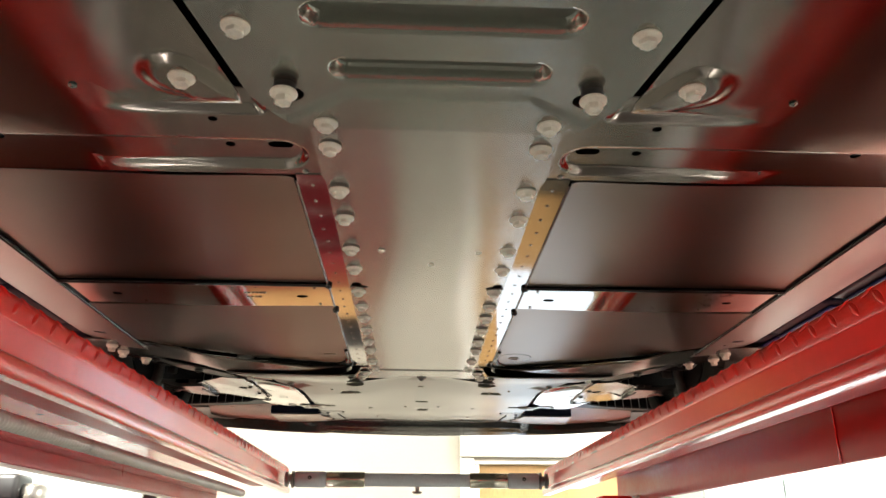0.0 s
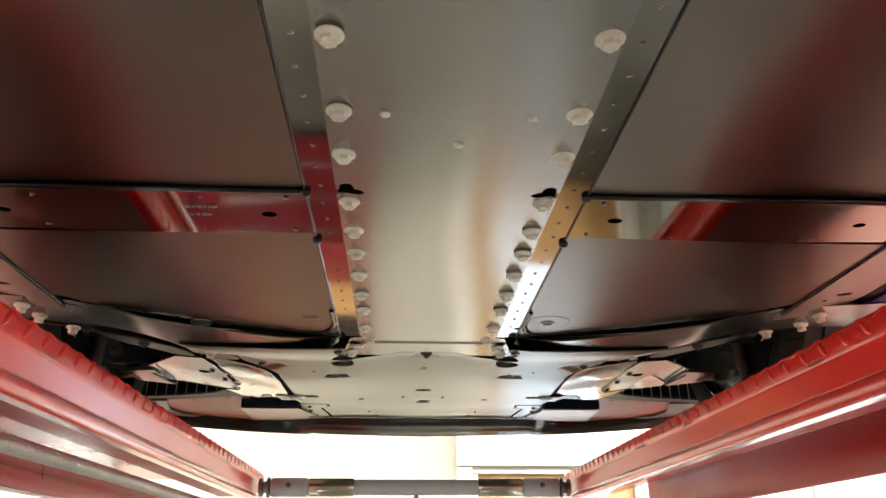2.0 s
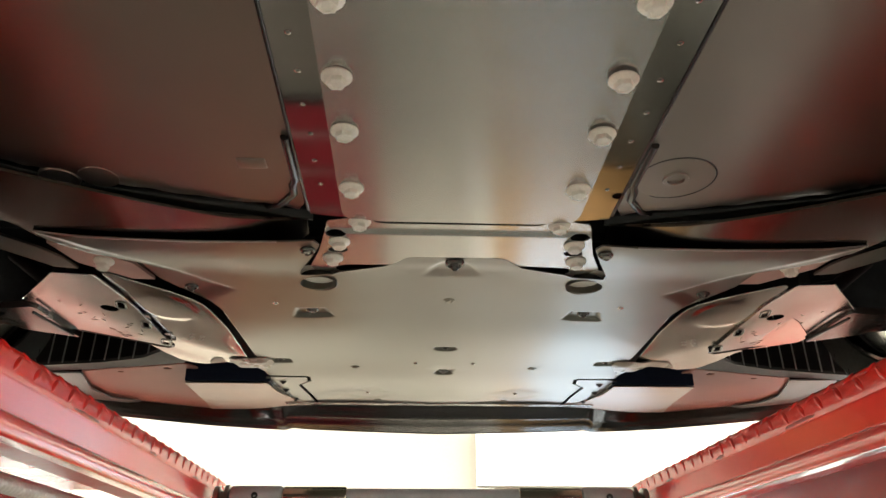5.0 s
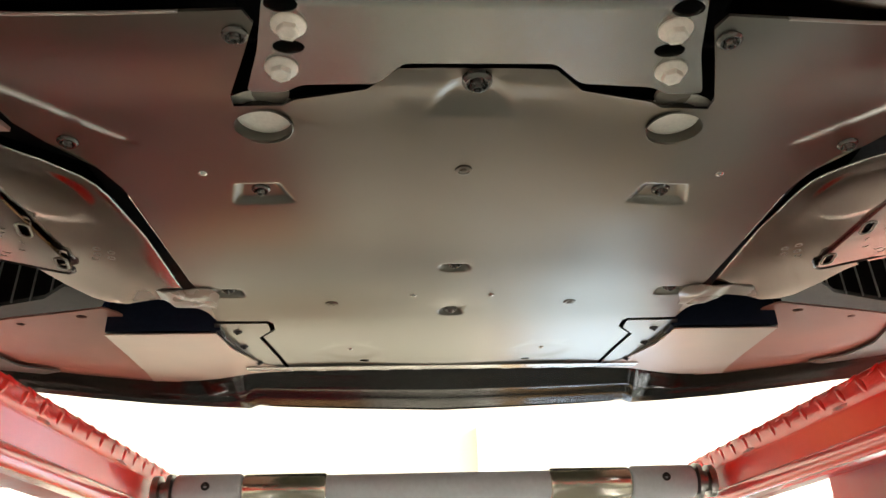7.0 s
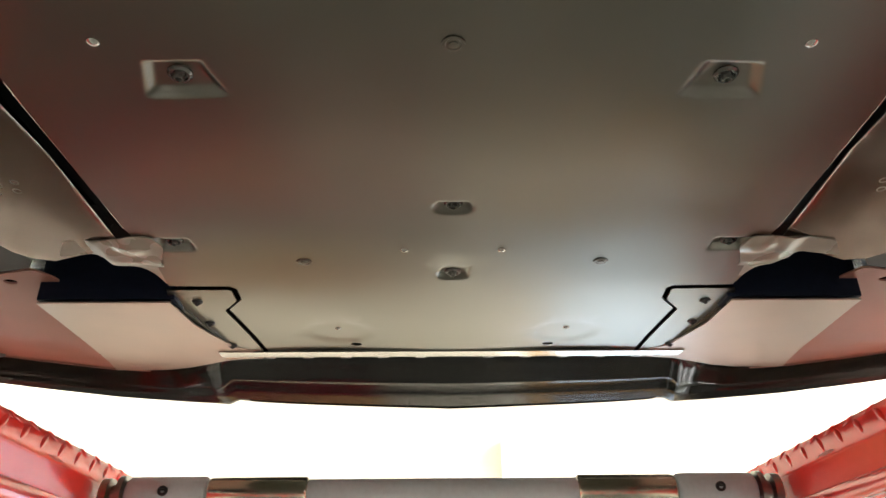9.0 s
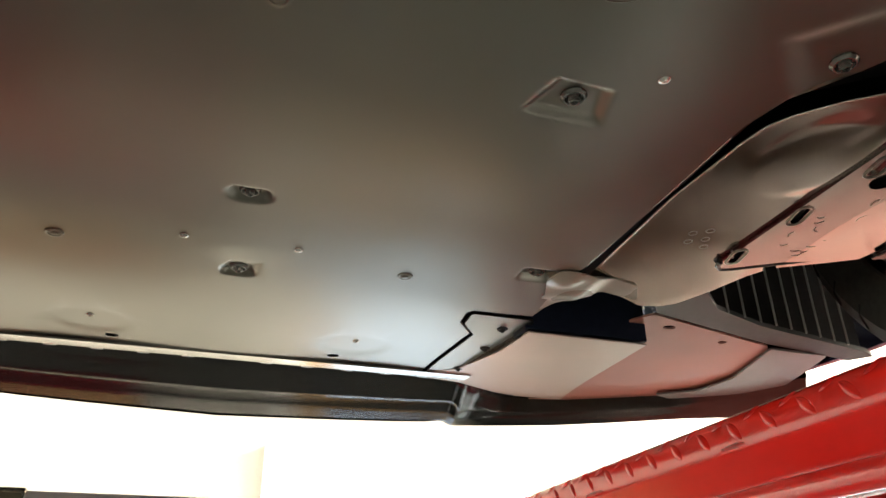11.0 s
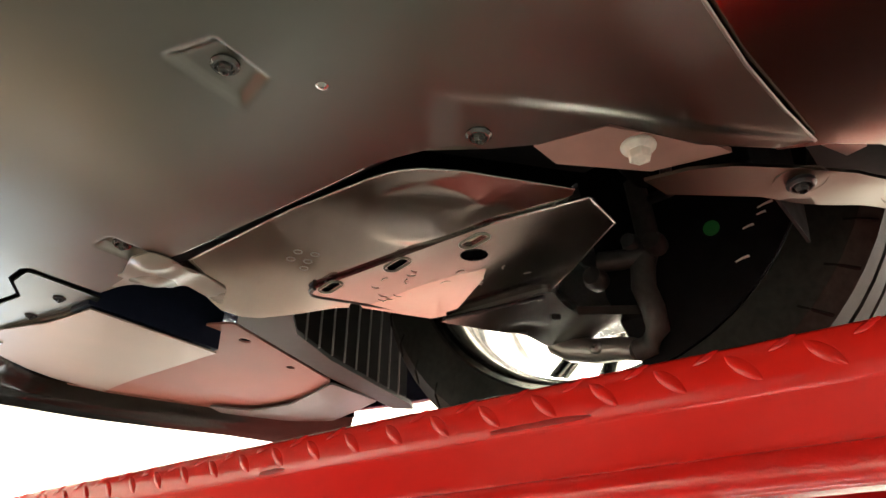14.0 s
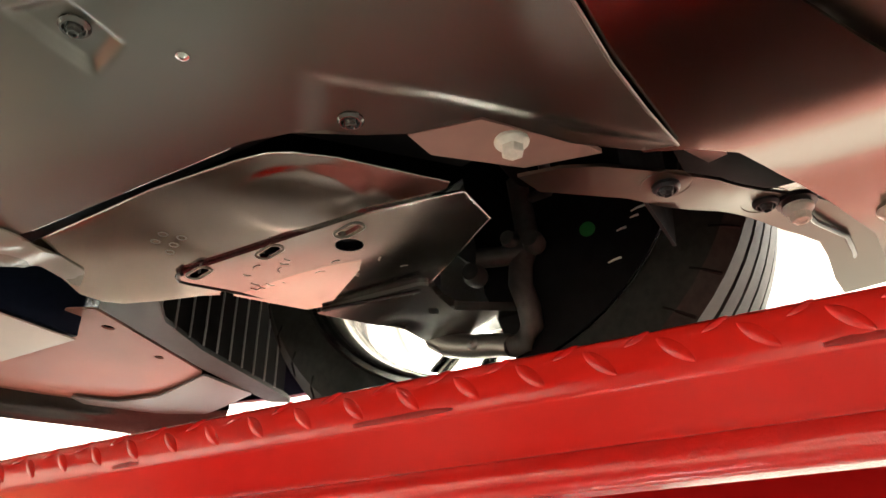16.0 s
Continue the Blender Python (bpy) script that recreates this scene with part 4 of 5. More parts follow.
SLOTS = ((0.4466, 2.3345), (0.4516, 2.2535), (0.4604, 2.1735))
for m in (-1, 1):
    # aluminised shield under the wishbone
    def shield_z(x, y, m=m):
        ax = abs(x - cx(y))
        z = Z + 0.003 + (0.02 if m > 0 else 0.085) * (ax - 0.40)
        d = math.hypot((ax - 0.405) / 1.0, (y - 2.182) / 1.2)
        z -= 0.0010 * smooth01((0.052 - d) / 0.016)
        z += 0.0006 * math.sin(ax * 31 + y * 12) * math.sin(y * 23)
        return z

    def plate_z(x, y, m=m):
        ax = abs(x - cx(y))
        return Z + 0.0010 + 0.075 * (ax - 0.455) + 0.0003 * math.sin(ax * 40 + y * 27)

    half = [(0.332, 2.4185), (0.3304, 2.2615), (0.3380, 2.180), (0.343, 2.1585), (0.352, 2.143), (0.3756, 2.1195), (0.446, 2.0685), (0.4515, 2.074), (0.4615, 2.150), (0.53, 2.215), (0.580, 2.290), (0.574, 2.315), (0.5025, 2.3545), (0.490, 2.3765), (0.477, 2.4165), (0.459, 2.4555), (0.444, 2.4675), (0.420, 2.4700), (0.360, 2.438)]
    sh = part("deflector_shield", sheet(side(half, m), shield_z, 0.0016, [ring(m * 0.5005 + cx(2.36), 2.3545, 0.0066, n=14), ring(m * 0.483 + cx(2.19), 2.1905, 0.0165, n=18)] + [slot(m * x + cx(y), y, 0.0095, 0.0065, math.pi / 2 + m * -0.25) for x, y in SLOTS[:2]], 0.016, [(*sorted((m * 0.345 + 0.004, m * 0.47 + 0.004)), 2.11, 2.26, 0.005)]), SHIELD, car, "aluminised heat shield with slots")
    part("shield_rim", tube([(m * x + cx(y), y, shield_z(m * x + cx(y), y) + 0.0006) for x, y in half[:7]], 0.0011, 6), BRACKET, sh, "bright cut edge")
    holes = [slot(m * x + cx(y), y, 0.0085, 0.0042, math.pi / 2 + m * -0.25) for x, y in SLOTS] + [ring(m * 0.483 + cx(2.19), 2.1905, 0.0125, n=18), ring(m * 0.520, 2.25, 0.0022, n=8)]
    plate_half = rounded([(0.439, 2.358), (0.4420, 2.25), (0.4450, 2.145), (0.459, 2.0615), (0.512, 2.0665), (0.601, 2.1795), (0.590, 2.3005), (0.574, 2.309), (0.452, 2.364)], 0.010)
    sp = part("slot_plate", sheet(side(plate_half, m), plate_z, 0.0030, holes, 0.018), SLOTTED, sh, "slotted metal plate with drawn tread reflections")
    part("front_edge", tube([(m * x + cx(y), y + 0.001, plate_z(m * x + cx(y), y) + 0.0012) for x, y in ((0.4395, 2.348), (0.442, 2.357), (0.450, 2.363), (0.460, 2.361), (0.51, 2.340), (0.574, 2.310))], 0.0026, 8), SEAL, sp, "black rubber edging")
    for (xa, ya), (xb, yb) in (((0.459, 2.0635), (0.512, 2.0685)), ((0.5125, 2.069), (0.600, 2.1795)), ((0.4455, 2.145), (0.459, 2.064))):
        part("bright_edge", tube([(m * xa + cx(ya), ya, plate_z(m * xa, ya) + 0.0006), (m * xb + cx(yb), yb, plate_z(m * xb, yb) + 0.0006)], 0.0011, 6), BRACKET, sp)
    for x, y in SLOTS:
        path = slot(m * x + cx(y), y, 0.0088, 0.0068, math.pi / 2 + m * -0.25)
        part("slot_rim", tube([(px, py, plate_z(px, py)) for px, py in path + path[:2]], 0.0012, 6), TRAY, sp)
    for x, y in [(0.383, 2.310), (0.388, 2.325), (0.396, 2.302), (0.401, 2.317), (0.408, 2.33)]:
        part("stamp", lathe([(0.0042, 0.0004), (0.0042, -0.0003), (0.0032, -0.0003), (0.0032, 0.0003)], n=12, centre=(m * x + cx(y), y, shield_z(m * x + cx(y), y)), cap=False), DULL, sh)
    # short arcs drawn for the deck's tread reflected in the plate
    rs = random.Random(7)
    for k in range(26):
        x, y = rs.uniform(0.47, 0.555), rs.uniform(2.17, 2.34)
        if not inside((x, y), plate_half) or math.hypot(x - 0.483, y - 2.1905) < 0.018:
            continue
        a, r = rs.uniform(0, 3.1), rs.uniform(0.004, 0.009)
        pts = [(m * (x + r * math.cos(a + 1.4 * i / 5)) + cx(y), y + r * math.sin(a + 1.4 * i / 5)) for i in range(6)]
        part("scuff", tube([(px, py, plate_z(px, py) + 0.0001) for px, py in pts], 0.0007, 5), INK, sp)
    # black disc added above the hole so it shows dark
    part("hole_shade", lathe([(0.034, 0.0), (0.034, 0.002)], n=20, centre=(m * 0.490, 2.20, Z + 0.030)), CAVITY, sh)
    # black sheet added above the shield so the gap beside it shows dark
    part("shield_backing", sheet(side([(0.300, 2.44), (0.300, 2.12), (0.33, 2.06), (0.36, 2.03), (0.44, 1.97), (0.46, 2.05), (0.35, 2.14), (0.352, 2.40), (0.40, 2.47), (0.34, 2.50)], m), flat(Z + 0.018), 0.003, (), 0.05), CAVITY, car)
    # shiny edge of the tray beside the gap
    part("tray_edge", tube([(m * x + cx(y), y, tray_base(x, y) + 0.001) for x, y in ((0.3125, 2.16), (0.3115, 2.25), (0.3155, 2.385))], 0.0008, 6), BRACKET, tray)

    # lower arm plate
    half = rounded([(0.576, 2.285), (0.580, 2.160), (0.586, 2.154), (0.619, 2.159), (0.652, 2.160), (0.696, 2.100), (0.727, 2.111), (0.726, 2.176), (0.708, 2.230), (0.671, 2.231), (0.630, 2.256)], 0.004, 2)
    arm = part("wishbone", sheet(side(half, m), lambda x, y: Z - 0.010 + 0.005 * smooth01((0.022 - math.hypot(abs(x) - 0.655, y - 2.225)) / 0.016), 0.010, [ring(m * 0.643, 2.180, 0.0085, 0.0068, 14)], 0.012), ARM, car, "pressed lower wishbone plate")
    part("hinge_line", tube([(m * 0.576, 2.272, Z - 0.011), (m * 0.582, 2.16, Z - 0.016)], 0.0022, 6), SEAL, car)
    # rear mount pad with its bolt
    pad = part("mount_pad", sheet(side([(0.372, 1.992), (0.362, 2.042), (0.390, 2.040), (0.440, 1.990), (0.452, 1.935), (0.440, 1.94)], m), flat(Z - 0.016), 0.004, (), 0.03), PAD, car, "bare metal mounting pad tinted for its red reflection")
    b = bolt(pad, m * 0.404, 1.984, Z - 0.016)
    b.scale = (1.0, 1.0, 1.4)
    # wheel liner strip with clips
    half = [(0.440, 1.996), (0.446, 1.965), (0.460, 1.938), (0.492, 1.900), (0.525, 1.868), (0.575, 1.830), (0.604, 1.802), (0.651, 1.768), (0.80, 1.735), (0.81, 1.800), (0.768, 1.806), (0.71, 1.808), (0.676, 1.812), (0.655, 1.824), (0.635, 1.838), (0.577, 1.880), (0.513, 1.935), (0.467, 1.990)]
    half = [(x * (1 + 0.045 * smooth01((x - 0.53) / 0.1)), y) for x, y in half]
    ln = part("liner_strip", sheet(side(half, m), lambda x, y: Z - 0.022 + 0.015 * smooth01((abs(x) - 0.53) / 0.1) - 0.002 * smooth01((0.018 - math.hypot(abs(x) - 0.508, y - 1.905)) / 0.006), 0.003, (), 0.012), TRAY, car, "curved satin liner strip with clips")
    for x, y, z in ((0.508, 1.905, Z - 0.0245), (0.592, 1.844, Z - 0.0145)):
        fit_on("push_clip", DARKCLIP_ME, ln, m * x, y, z).scale = (1.2, 1.2, 1.2)
        part("clip_dish", lathe([(0.0195, 0.0012), (0.0193, 0.0004), (0.0189, 0.0004), (0.0187, 0.0012)], n=28, centre=(m * x, y, z + 0.0015), cap=False), TRAY, ln)
    b = bolt(ln, m * 0.606, 1.822, Z - 0.018)
    b.scale = (1.0, 1.0, 1.5)
    part("washer", lathe([(0.016, 0.004), (0.016, 0.0), (0.009, -0.001)], n=20, centre=(m * 0.606, 1.822, Z - 0.015)), DARK, ln)
    part("liner_cable", tube([(m * 0.618, 1.818, Z - 0.016), (m * 0.65, 1.812, Z - 0.013), (m * 0.70, 1.79, Z - 0.010), (m * 0.75, 1.785, Z - 0.006), (m * 0.82, 1.79, Z + 0.004)], 0.0028, 8), SEAL, ln)
    # wedge between tray and floor corner
    part("corner_wedge", sheet(side([(0.455, 1.880), (0.452, 1.900), (0.512, 1.872), (0.508, 1.858), (0.47, 1.868)], m), flat(Z - 0.012), 0.002, (), 0.02), DULL, car)

    # clip bracket and air box ahead of the shield
    tab = part("tab_bracket", sheet(side(rounded([(0.2520, 2.5365), (0.325, 2.5365), (0.336, 2.585), (0.320, 2.768), (0.2665, 2.775), (0.2765, 2.604), (0.2540, 2.570)], 0.004, 2), m), lambda x, y: Z - 0.0005 + 0.012 * smooth01((y - 2.5) / 0.28), 0.002, (), 0.02), TRAY, car, "bare aluminium bracket with three clips")
    for x, y in ((0.3006, 2.5725), (0.3079, 2.6505), (0.3038, 2.7465)):
        fit_on("push_clip", DARKCLIP_ME, tab, m * x + cx(y), y, Z - 0.0005 + 0.012 * smooth01((y - 2.5) / 0.28)).scale = (0.72, 0.72, 0.72)
    wing = bmesh.new()
    vs = [wing.verts.new((m * x + cx(y), y, z)) for x, y, z in ((0.328, 2.552, Z + 0.001), (0.305, 2.760, Z + 0.0125), (0.3035, 2.760, Z + 0.0105), (0.3245, 2.552, Z - 0.0087))]
    wing.faces.new(vs)
    bmesh.ops.solidify(wing, geom=wing.faces[:], thickness=0.0018)
    part("bracket_lip", wing, BRACKET, tab)
    abx = part("air_box", extrude_profile([(m * 0.334 + cx(2.58), Z - 0.0025), (m * 0.491 + cx(2.58), Z - 0.0025), (m * 0.491 + cx(2.58), Z + 0.07), (m * 0.334 + cx(2.58), Z + 0.07)], 2.566, 2.60), NAVY, car, "blue-black plastic air box")
    part("box_floor", sheet(side([(0.338, 2.5665), (0.490, 2.5665), (0.519, 2.835), (0.526, 2.884), (0.452, 2.884), (0.412, 2.872), (0.372, 2.850), (0.342, 2.833), (0.288, 2.822), (0.288, 2.788), (0.316, 2.768), (0.338, 2.66)], m), lambda x, y: Z - 0.0075 + 0.092 * (y - 2.566) - 0.030 * max(0.0, y - 2.78), 0.0018, (), 0.03), BOX_PAN, abx, "smooth metal box floor tinted for its salmon reflection")
    # crumpled light tab over the corner
    part("foil_tab", sheet(side(rounded([(0.290, 2.4215), (0.2964, 2.4005), (0.3164, 2.3995), (0.3909, 2.4215), (0.4092, 2.4545), (0.3584, 2.4435), (0.3549, 2.4675), (0.3349, 2.4685), (0.322, 2.498), (0.3195, 2.522), (0.312, 2.520), (0.305, 2.462)], 0.008), m), lambda x, y: Z - 0.005 + 0.006 * smooth01((y - 2.455) / 0.03) - 0.004 * smooth01((0.020 - math.hypot(abs(x) - 0.315, y - 2.418)) / 0.012) + 0.006 * smooth01((abs(x) - 0.345) / 0.02), 0.0014, (), 0.006), PALE, car, "pale folded plastic tab")
    # outer corner panel of the bumper
    half = rounded([(0.487, 2.540), (0.504, 2.514), (0.710, 2.570), (0.738, 2.640), (0.746, 2.696), (0.733, 2.768), (0.690, 2.812), (0.610, 2.862), (0.547, 2.886), (0.500, 2.890), (0.500, 2.620)], 0.008)

    def corner_z(x, y):
        ax = abs(x - cx(y))
        return Z + 0.0185 + 0.003 * smooth01((math.hypot(ax - 0.56, y - 2.62) - 0.15) / 0.05)

    cp = part("bumper_floor", sheet(side(half, m), corner_z, 0.0025, [ring(m * 0.544 + cx(2.54), 2.545, 0.008, 0.006, 14), ring(m * 0.639 + cx(2.57), 2.572, 0.006, 0.005, 12), ring(m * 0.543 + cx(2.8), 2.803, 0.003, n=8)], 0.014), SKIN, car, "satin bumper corner floor panel")
    # grey outer wrap
    wrap_half = rounded([(0.671, 2.79), (0.722, 2.754), (0.735, 2.683), (0.707, 2.565), (0.807, 2.575), (0.843, 2.703), (0.835, 2.788), (0.823, 2.834), (0.742, 2.824)], 0.006)
    wrap = sheet(side(wrap_half, m), lambda x, y: Z + 0.013 + 0.006 * smooth01((math.hypot(abs(x) - 0.67, y - 2.66) - 0.08) / 0.14), 0.003, (), 0.02)
    part("bumper_wrap", wrap, GREY_TRIM, car, "light grey plastic bumper corner wrap")
    # slatted duct between corner panel and wheel
    duct = part("duct_frame", sheet(side([(0.492, 2.490), (0.504, 2.508), (0.696, 2.559), (0.850, 2.583), (0.870, 2.560), (0.848, 2.548), (0.650, 2.509), (0.566, 2.478), (0.523, 2.437), (0.500, 2.450)], m), flat(Z + 0.018), 0.006, (), 0.03), DUCT, car, "dark grey duct frame with slats")
    back = bmesh.new()
    vs = [back.verts.new((m * x + cx(y), y, z)) for x, y, z in ((0.48, 2.482, Z + 0.025), (0.86, 2.566, Z + 0.025), (0.86, 2.566, Z + 0.26), (0.48, 2.482, Z + 0.26))]
    back.faces.new(vs)
    bmesh.ops.solidify(back, geom=back.faces[:], thickness=0.003)
    part("duct_wall", back, CAVITY, duct, smooth=False)
    for k in range(10):
        t = k / 9
        x, y = 0.560 + 0.245 * t, 2.480 + 0.053 * t
        part("slat", tube([(m * x + cx(y), y, Z + 0.019), (m * (x - 0.002) + cx(y), y - 0.002, Z + 0.07), (m * (x - 0.005) + cx(y), y - 0.006, Z + 0.14)], 0.0013, 6), SLAT, duct)

# bumper lip, curling up at the nose
def along(points, t):
    f = t * (len(points) - 1)
    i = min(int(f), len(points) - 2)
    return Vector(points[i]).lerp(Vector(points[i + 1]), f - i)


LIP_OUT = [(0.0, 3.004), (0.09, 2.993), (0.18, 2.981), (0.26, 2.968), (0.315, 2.955), (0.338, 2.944), (0.352, 2.958), (0.360, 2.966), (0.375, 2.962), (0.42, 2.950), (0.52, 2.920), (0.62, 2.872), (0.70, 2.828), (0.79, 2.795), (0.85, 2.72)]
LIP_IN = [(0.0, 2.803), (0.09, 2.802), (0.18, 2.800), (0.26, 2.799), (0.30, 2.799), (0.33, 2.802), (0.345, 2.812), (0.358, 2.830), (0.385, 2.860), (0.43, 2.882), (0.52, 2.868), (0.62, 2.825), (0.69, 2.790), (0.76, 2.750), (0.82, 2.67)]
LIP_SECTION = ((0.0, 0.020), (0.10, 0.021), (0.12, 0.030), (0.16, 0.030), (0.18, 0.024), (0.30, 0.018), (0.42, 0.010), (0.50, 0.0040), (0.515, 0.0035), (0.560, 0.0042), (0.585, 0.0040), (0.68, -0.002), (0.76, -0.0055), (0.80, -0.0056), (0.90, -0.010), (0.97, -0.010), (1.0, -0.004), (1.01, 0.02), (0.99, 0.08), (0.93, 0.16))


bm = bmesh.new()
rows = []
N = 78
for k in range(-N, N + 1):
    t = abs(k) / N
    m = -1 if k < 0 else 1
    a, b = along(LIP_IN, t), along(LIP_OUT, t)
    kink = math.exp(-((b.x - 0.358) / 0.011) ** 2)
    row = []
    for u, dz in LIP_SECTION:
        p = a.lerp(b, u)
        row.append(bm.verts.new((m * p.x + cx(p.y), p.y, Z + dz - kink * 0.006 * math.sin(3.1 * min(u, 1)))))
    rows.append(row)
for a, b in zip(rows, rows[1:]):
    for i in range(len(a) - 1):
        bm.faces.new((a[i], a[i + 1], b[i + 1], b[i]))
bmesh.ops.solidify(bm, geom=bm.faces[:], thickness=0.003)
lip = part("bumper_lip", bm, LIP, car, "black glossy front bumper lip")
for m in (-1, 1):
    for k in range(5):
        x = 0.05 + 0.055 * k
        part("lip_clip", box_bm(m * x + 0.012, m * x + 0.027, 2.812, 2.818, Z + 0.0165, Z + 0.019, 0.001), STEEL, lip)

# ---- wheels, brakes and suspension ----
def wheel(x, y, m):
    w = part("wheel", lathe([(WR - 0.075, m * -0.112), (WR - 0.070, m * -0.121), (WR - 0.045, m * -0.1235), (WR - 0.018, m * -0.117), (WR - 0.006, m * -0.103)] +
        sum(([(WR - 0.0012 * (c / 0.09) ** 2, m * (c - 0.0165)), (WR - 0.0012 * (c / 0.09) ** 2, m * (c + 0.0165)), (WR - 0.008, m * (c + 0.018)), (WR - 0.008, m * (c + 0.0235))] for c in (-0.0825, -0.0415, -0.0005, 0.0405)), []) +
        [(WR - 0.0012, m * 0.0655), (WR - 0.004, m * 0.098), (WR - 0.018, m * 0.117), (WR - 0.045, m * 0.1235), (WR - 0.070, m * 0.121), (WR - 0.075, m * 0.112), (WR - 0.075, m * -0.112)], "x", 72, centre=(0, 0, 0), cap=False), RUBBER, car, "front tyre with worn grooved tread" if y > 0 else "rear tyre", angle=28)
    w.location = (x, y, AX_Z)
    w.name = "wheel"
    rim = part("rim", lathe([(WR - 0.073, m * -0.118), (WR - 0.079, m * -0.119), (WR - 0.083, m * -0.112), (WR - 0.085, m * -0.095), (WR - 0.094, m * -0.080), (WR - 0.098, m * -0.02), (WR - 0.094, m * 0.06), (WR - 0.080, m * 0.10), (WR - 0.073, m * 0.118), (WR - 0.079, m * 0.118), (WR - 0.100, m * 0.07), (WR - 0.104, m * -0.02), (WR - 0.098, m * -0.075), (WR - 0.088, m * -0.112), (WR - 0.079, m * -0.119)], "x", 64, cap=False), RIM, w, "polished wheel rim barrel")
    for k in range(5):
        a0 = 2 * math.pi * k / 5 + 0.3
        for da in (-0.16, 0.16):
            a = a0 + da
            part("spoke", tube([(m * 0.088, 0.055 * math.cos(a0), 0.055 * math.sin(a0)), (m * 0.092, 0.14 * math.cos(a), 0.14 * math.sin(a)), (m * 0.080, (WR - 0.098) * math.cos(a), (WR - 0.098) * math.sin(a))], 0.013, 8), RIM, rim)
    sipes = bmesh.new()
    for k in range(40):
        a = 2 * math.pi * k / 40
        u, v = Vector((0, math.cos(a), math.sin(a))), Vector((0, -math.sin(a), math.cos(a)))
        ps = [Vector((m * -0.1005, 0, 0)) + u * (WR - 0.0042) - v * 0.002, Vector((m * -0.1145, 0, 0)) + u * (WR - 0.0150) + v * 0.004, Vector((m * -0.1200, 0, 0)) + u * (WR - 0.0290) + v * 0.009]
        tube(ps, lambda t: 0.0022 - 0.001 * t, 5, sipes)
    part("tread_sipes", sipes, CAVITY, w)["kind"] = "stuff"
    part("brake_disc", lathe([(0.06, m * -0.010), (0.148, m * -0.010), (0.149, m * -0.001), (0.148, m * 0.010), (0.06, m * 0.010)], "x", 48), DISC, w, "grey iron brake disc")
    part("hub", lathe([(0.075, m * -0.03), (0.078, m * 0.03), (0.06, m * 0.07), (0.055, m * 0.10), (0.02, m * 0.104)], "x", 28), CAST, w, "cast hub")
    return w


